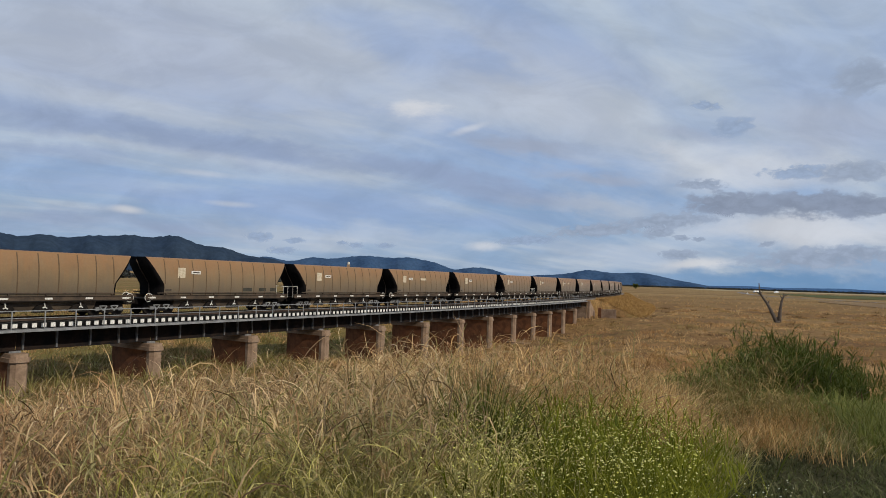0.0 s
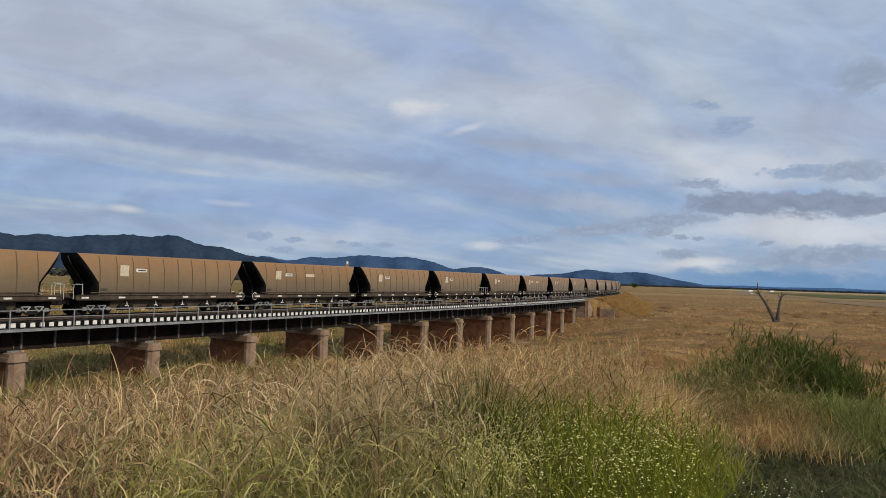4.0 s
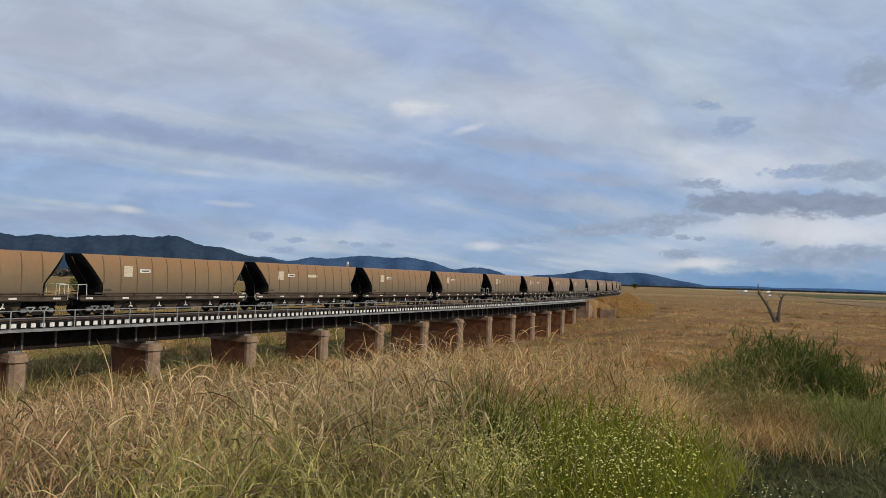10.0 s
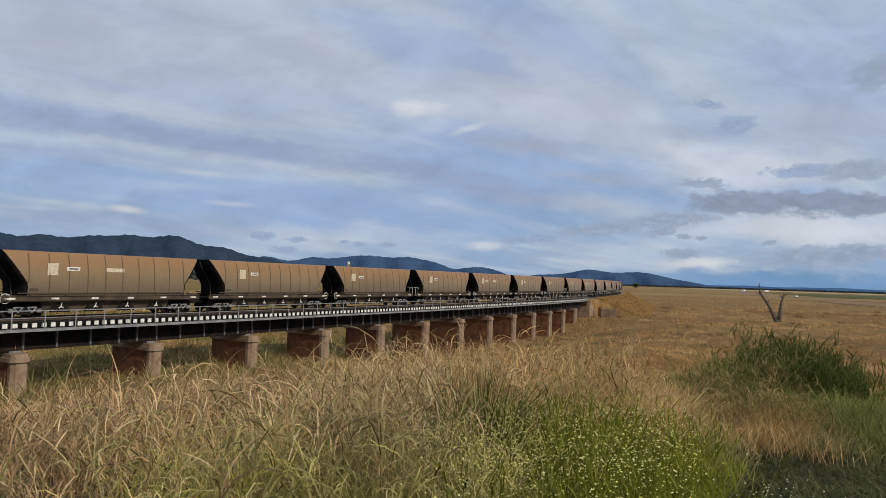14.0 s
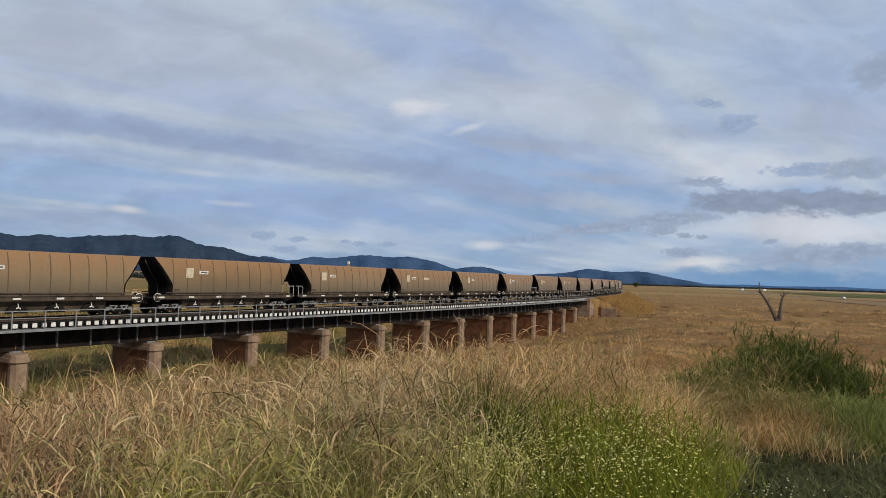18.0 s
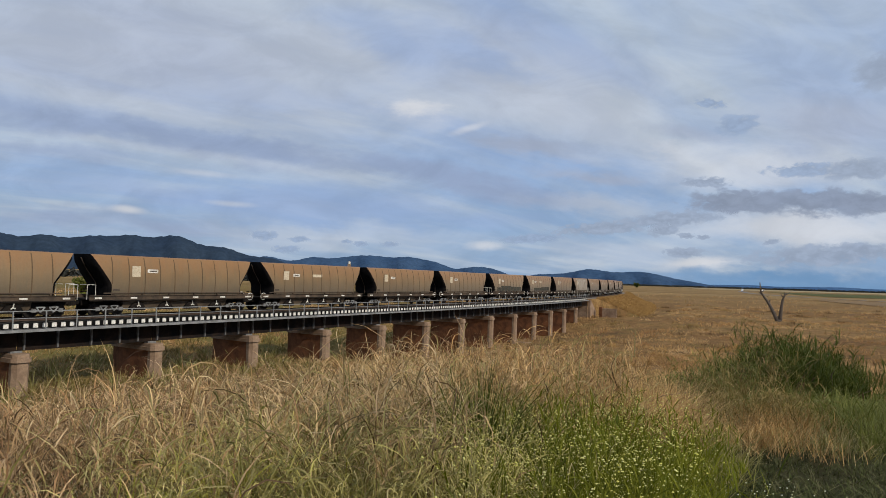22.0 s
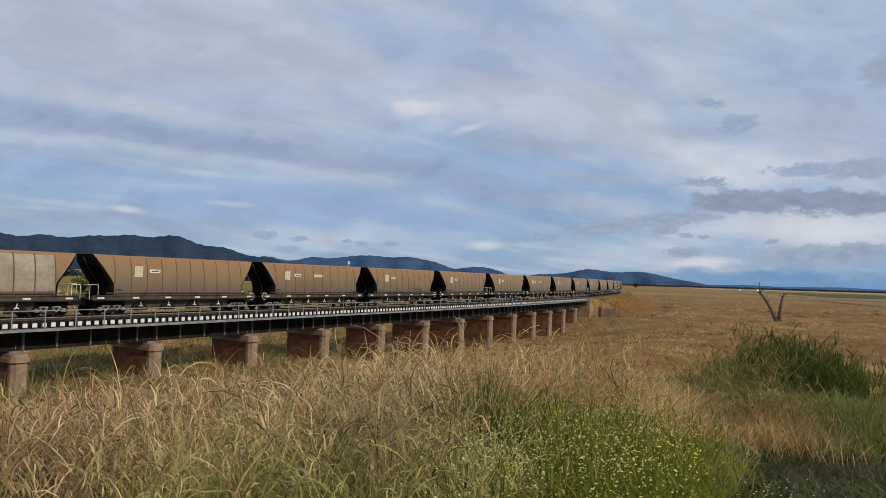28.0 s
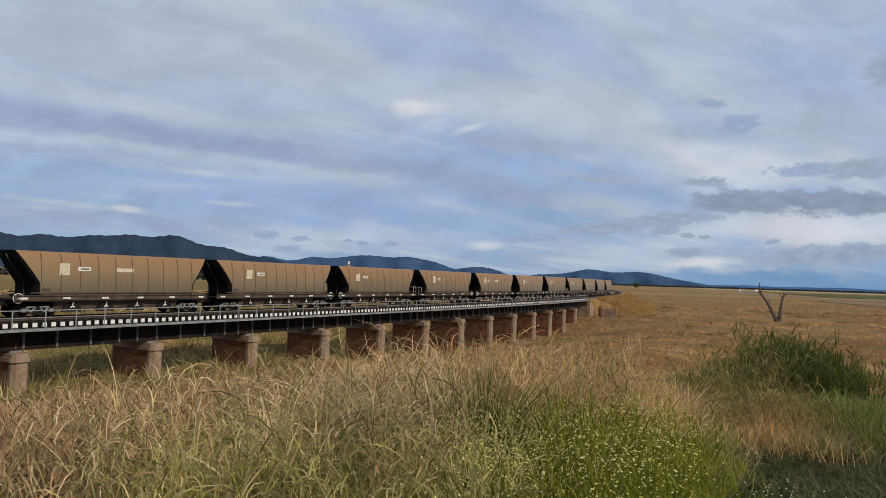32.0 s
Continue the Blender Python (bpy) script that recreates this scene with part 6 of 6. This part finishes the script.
def on_road(length):
    x, y = np.interp(length, ROAD_L, ROAD_P[:, 0]), np.interp(length, ROAD_L, ROAD_P[:, 1])
    x2, y2 = np.interp(length + 4, ROAD_L, ROAD_P[:, 0]), np.interp(length + 4, ROAD_L, ROAD_P[:, 1])
    return pose(float(x), float(y), ROAD_Z + 0.02, 0, 0, math.degrees(math.atan2(y2 - y, x2 - x)))


def build_road():
    # The road's pale grey-blue has the sky's reflection put into its base colour.
    M["sky_tinted_asphalt"] = material("sky_tinted_asphalt", two((0.11, 0.113, 0.125), (0.15, 0.15, 0.158), 0.3, fine=4.0), 0.9)
    for name, prof, mat, label in (("road", ((-4.2, 0.0), (4.2, 0.0)), M["sky_tinted_asphalt"], "grey sealed country road on a low bank"), ("road_bank", ((-13.0, -1.6), (-4.6, -0.08), (4.6, -0.08), (13.0, -1.6)), M["ground"], "low grassy road bank")):
        rows = []
        for k in range(0, 400, 3):
            a = ROAD_P[k]
            d = ROAD_P[min(k + 1, 399)] - ROAD_P[max(k - 1, 0)]
            d = d / np.linalg.norm(d)
            rows.append([(a[0] - d[1] * o, a[1] + d[0] * o, ROAD_Z + dz) for o, dz in prof])
        tagged(new(name, grid_mesh(name, np.array(rows), mat)), label, "road", kind="structure")
    M["crop"] = material("green_crop", two((0.070, 0.078, 0.030), (0.10, 0.10, 0.042), 0.03, fine=0.4), 1.0, spec=0.05)
    M["stubble"] = material("pale_stubble", two((0.28, 0.22, 0.13), (0.35, 0.28, 0.17), 0.02, fine=0.3), 1.0, spec=0.05)
    M["fallow"] = material("dark_fallow", two((0.175, 0.120, 0.070), (0.22, 0.150, 0.084), 0.03, fine=0.4), 1.0, spec=0.05)
    for name, label, mat, corners, z in (
            ("field_1", "green crop field beyond the road", M["crop"], ((420, 690), (900, 640), (1500, 1350), (640, 1290)), 0.32),
            ("field_2", "pale stubble field at the foot of the far woods", M["stubble"], ((700, 1700), (1700, 1500), (2200, 2600), (1050, 2900)), 0.36),
            ("field_3", "dark fallow strip beside the road", M["fallow"], ((260, 442), (220, 303), (353, 485), (315, 534)), 0.30)):
        xyz = np.zeros((13, 13, 3))
        c = np.array(corners, float)
        for i in range(13):
            for j in range(13):
                p, q = i / 12, j / 12
                w = (1 - p) * (1 - q) * c[0] + p * (1 - q) * c[1] + p * q * c[2] + (1 - p) * q * c[3]
                xyz[i, j] = (w[0], w[1], float(ground_z(w[0], w[1])) + z)
        tagged(new(name, grid_mesh(name, xyz[::-1], mat)), label, "field", kind="structure")


def build_vehicles():
    M["body_white"] = material("white_vehicle_paint", two((0.80, 0.80, 0.80), (0.70, 0.70, 0.69), 1.5), 0.35, spec=0.5)
    M["glass"] = material("dark_vehicle_glass", two((0.02, 0.025, 0.03), (0.03, 0.035, 0.04), 2.0), 0.1, spec=0.6)
    M["tyre"] = material("tyre_rubber", two((0.02, 0.02, 0.02), (0.035, 0.033, 0.03), 6.0), 0.9)
    made = []
    car = thing("car", "white car driving on the country road", "car", on_road(0))
    bm = bmesh.new()
    prism(bm, [(-2.2, 0.35), (-2.25, 0.85), (-1.9, 1.0), (-1.2, 1.62), (0.7, 1.66), (1.35, 1.08), (2.15, 0.92), (2.25, 0.4)], -0.88, 0.88, "y")
    part("body", bm, M["body_white"], car)
    for sgn in (-1, 1):
        bm = bmesh.new()
        prism(bm, [(-1.6, 1.05), (-1.1, 1.54), (0.62, 1.58), (1.15, 1.08)], sgn * 0.885, sgn * 0.90, "y")
        part("window", bm, M["glass"], car)
        for x in (-1.4, 1.4):
            part("wheel", tube(bmesh.new(), (x, sgn * 0.70, 0.33), (x, sgn * 0.92, 0.33), 0.33, n=14), M["tyre"], car)
    made.append(car)
    for label, length in (("white semi-trailer truck on the country road", 16.0), ("white rigid truck on the country road", 9.0)):
        tr = thing("truck", label, "truck", on_road(0))
        part("box_body", boxed(-length / 2, length / 2 - 2.6, -1.25, 1.25, 1.1, 4.1, bevel=0.05), M["body_white"], tr)
        bm = bmesh.new()
        e = length / 2
        prism(bm, [(e - 2.4, 0.6), (e - 2.4, 3.2), (e - 1.2, 3.3), (e - 0.5, 2.2), (e, 1.9), (e, 0.6)], -1.2, 1.2, "y")
        cab = part("cab", bm, M["body_white"], tr)
        part("windscreen", boxed(e - 1.0, e - 0.7, -1.05, 1.05, 2.2, 2.9), M["glass"], cab)
        part("chassis", boxed(-length / 2, e - 0.3, -0.5, 0.5, 0.7, 1.1), M["tyre"], tr)
        for x in (e - 1.2, -length / 2 + 1.2, -length / 2 + 2.5, -length / 2 + 3.8)[:4 if length > 12 else 2]:
            for sgn in (-1, 1):
                part("wheel", tube(bmesh.new(), (x, sgn * 0.85, 0.52), (x, sgn * 1.22, 0.52), 0.52, n=14), M["tyre"], tr)
        made.append(tr)
    return made


build_road()
VEHICLES = build_vehicles()


def motions():
    # the train rolls by at an even speed
    for j, (w, turned) in WAGONS.items():
        walk(w, [(t, wagon_pose(j, t)) for t in range(0, 33)])
    # one turning axle for each way round, shared by all wheelsets of that way
    acts = {}
    for j, (w, turned) in WAGONS.items():
        for ob in w.children_recursive:
            if ob.name.split(".")[0] != "wheelset":
                continue
            if turned not in acts:
                sign = 1 if turned else -1
                walk(ob, [(k / 30.0, Matrix.Rotation(sign * SPEED * k / 30.0 / WHEEL, 4, "Y")) for k in range(0, 961)])
                acts[turned] = (ob.animation_data.action, ob.animation_data.action_slot)
            else:
                data = ob.animation_data_create()
                data.action, data.action_slot = acts[turned]
    # the breeze in the near grass
    for ob, pivot, seed in SWAY:
        rows = []
        for k in range(0, 65):
            t = k * 0.5
            q = 1.0 * math.sin(1.9 * t + seed) + 0.6 * math.sin(3.3 * t + 2.1 * seed) + 0.5 * math.sin(0.6 * t + seed)
            r = 0.5 * math.sin(2.3 * t + 1.3 * seed)
            rows.append((t, Matrix.Translation(pivot) @ Euler((radians(0.5 * r), radians(0.75 * q), 0)).to_matrix().to_4x4()))
        walk(ob, rows)
    # low clouds drift to the right
    for ob, base, dx, dz in CLOUDS:
        walk(ob, [(t, Matrix.Translation((dx * t / 32.0, 0, dz * t / 32.0)) @ base) for t in (0, 8, 16, 24, 32)])
    # traffic: the length along the road at 0 s, and the speed
    for ob, start, speed in zip(VEHICLES, (CAR_FROM, BEND_AT - 40.0, BEND_AT - 90.0), (20.0, 4.0, 1.6)):
        walk(ob, [(t, on_road(start + speed * t)) for t in range(0, 33, 2)])


motions()
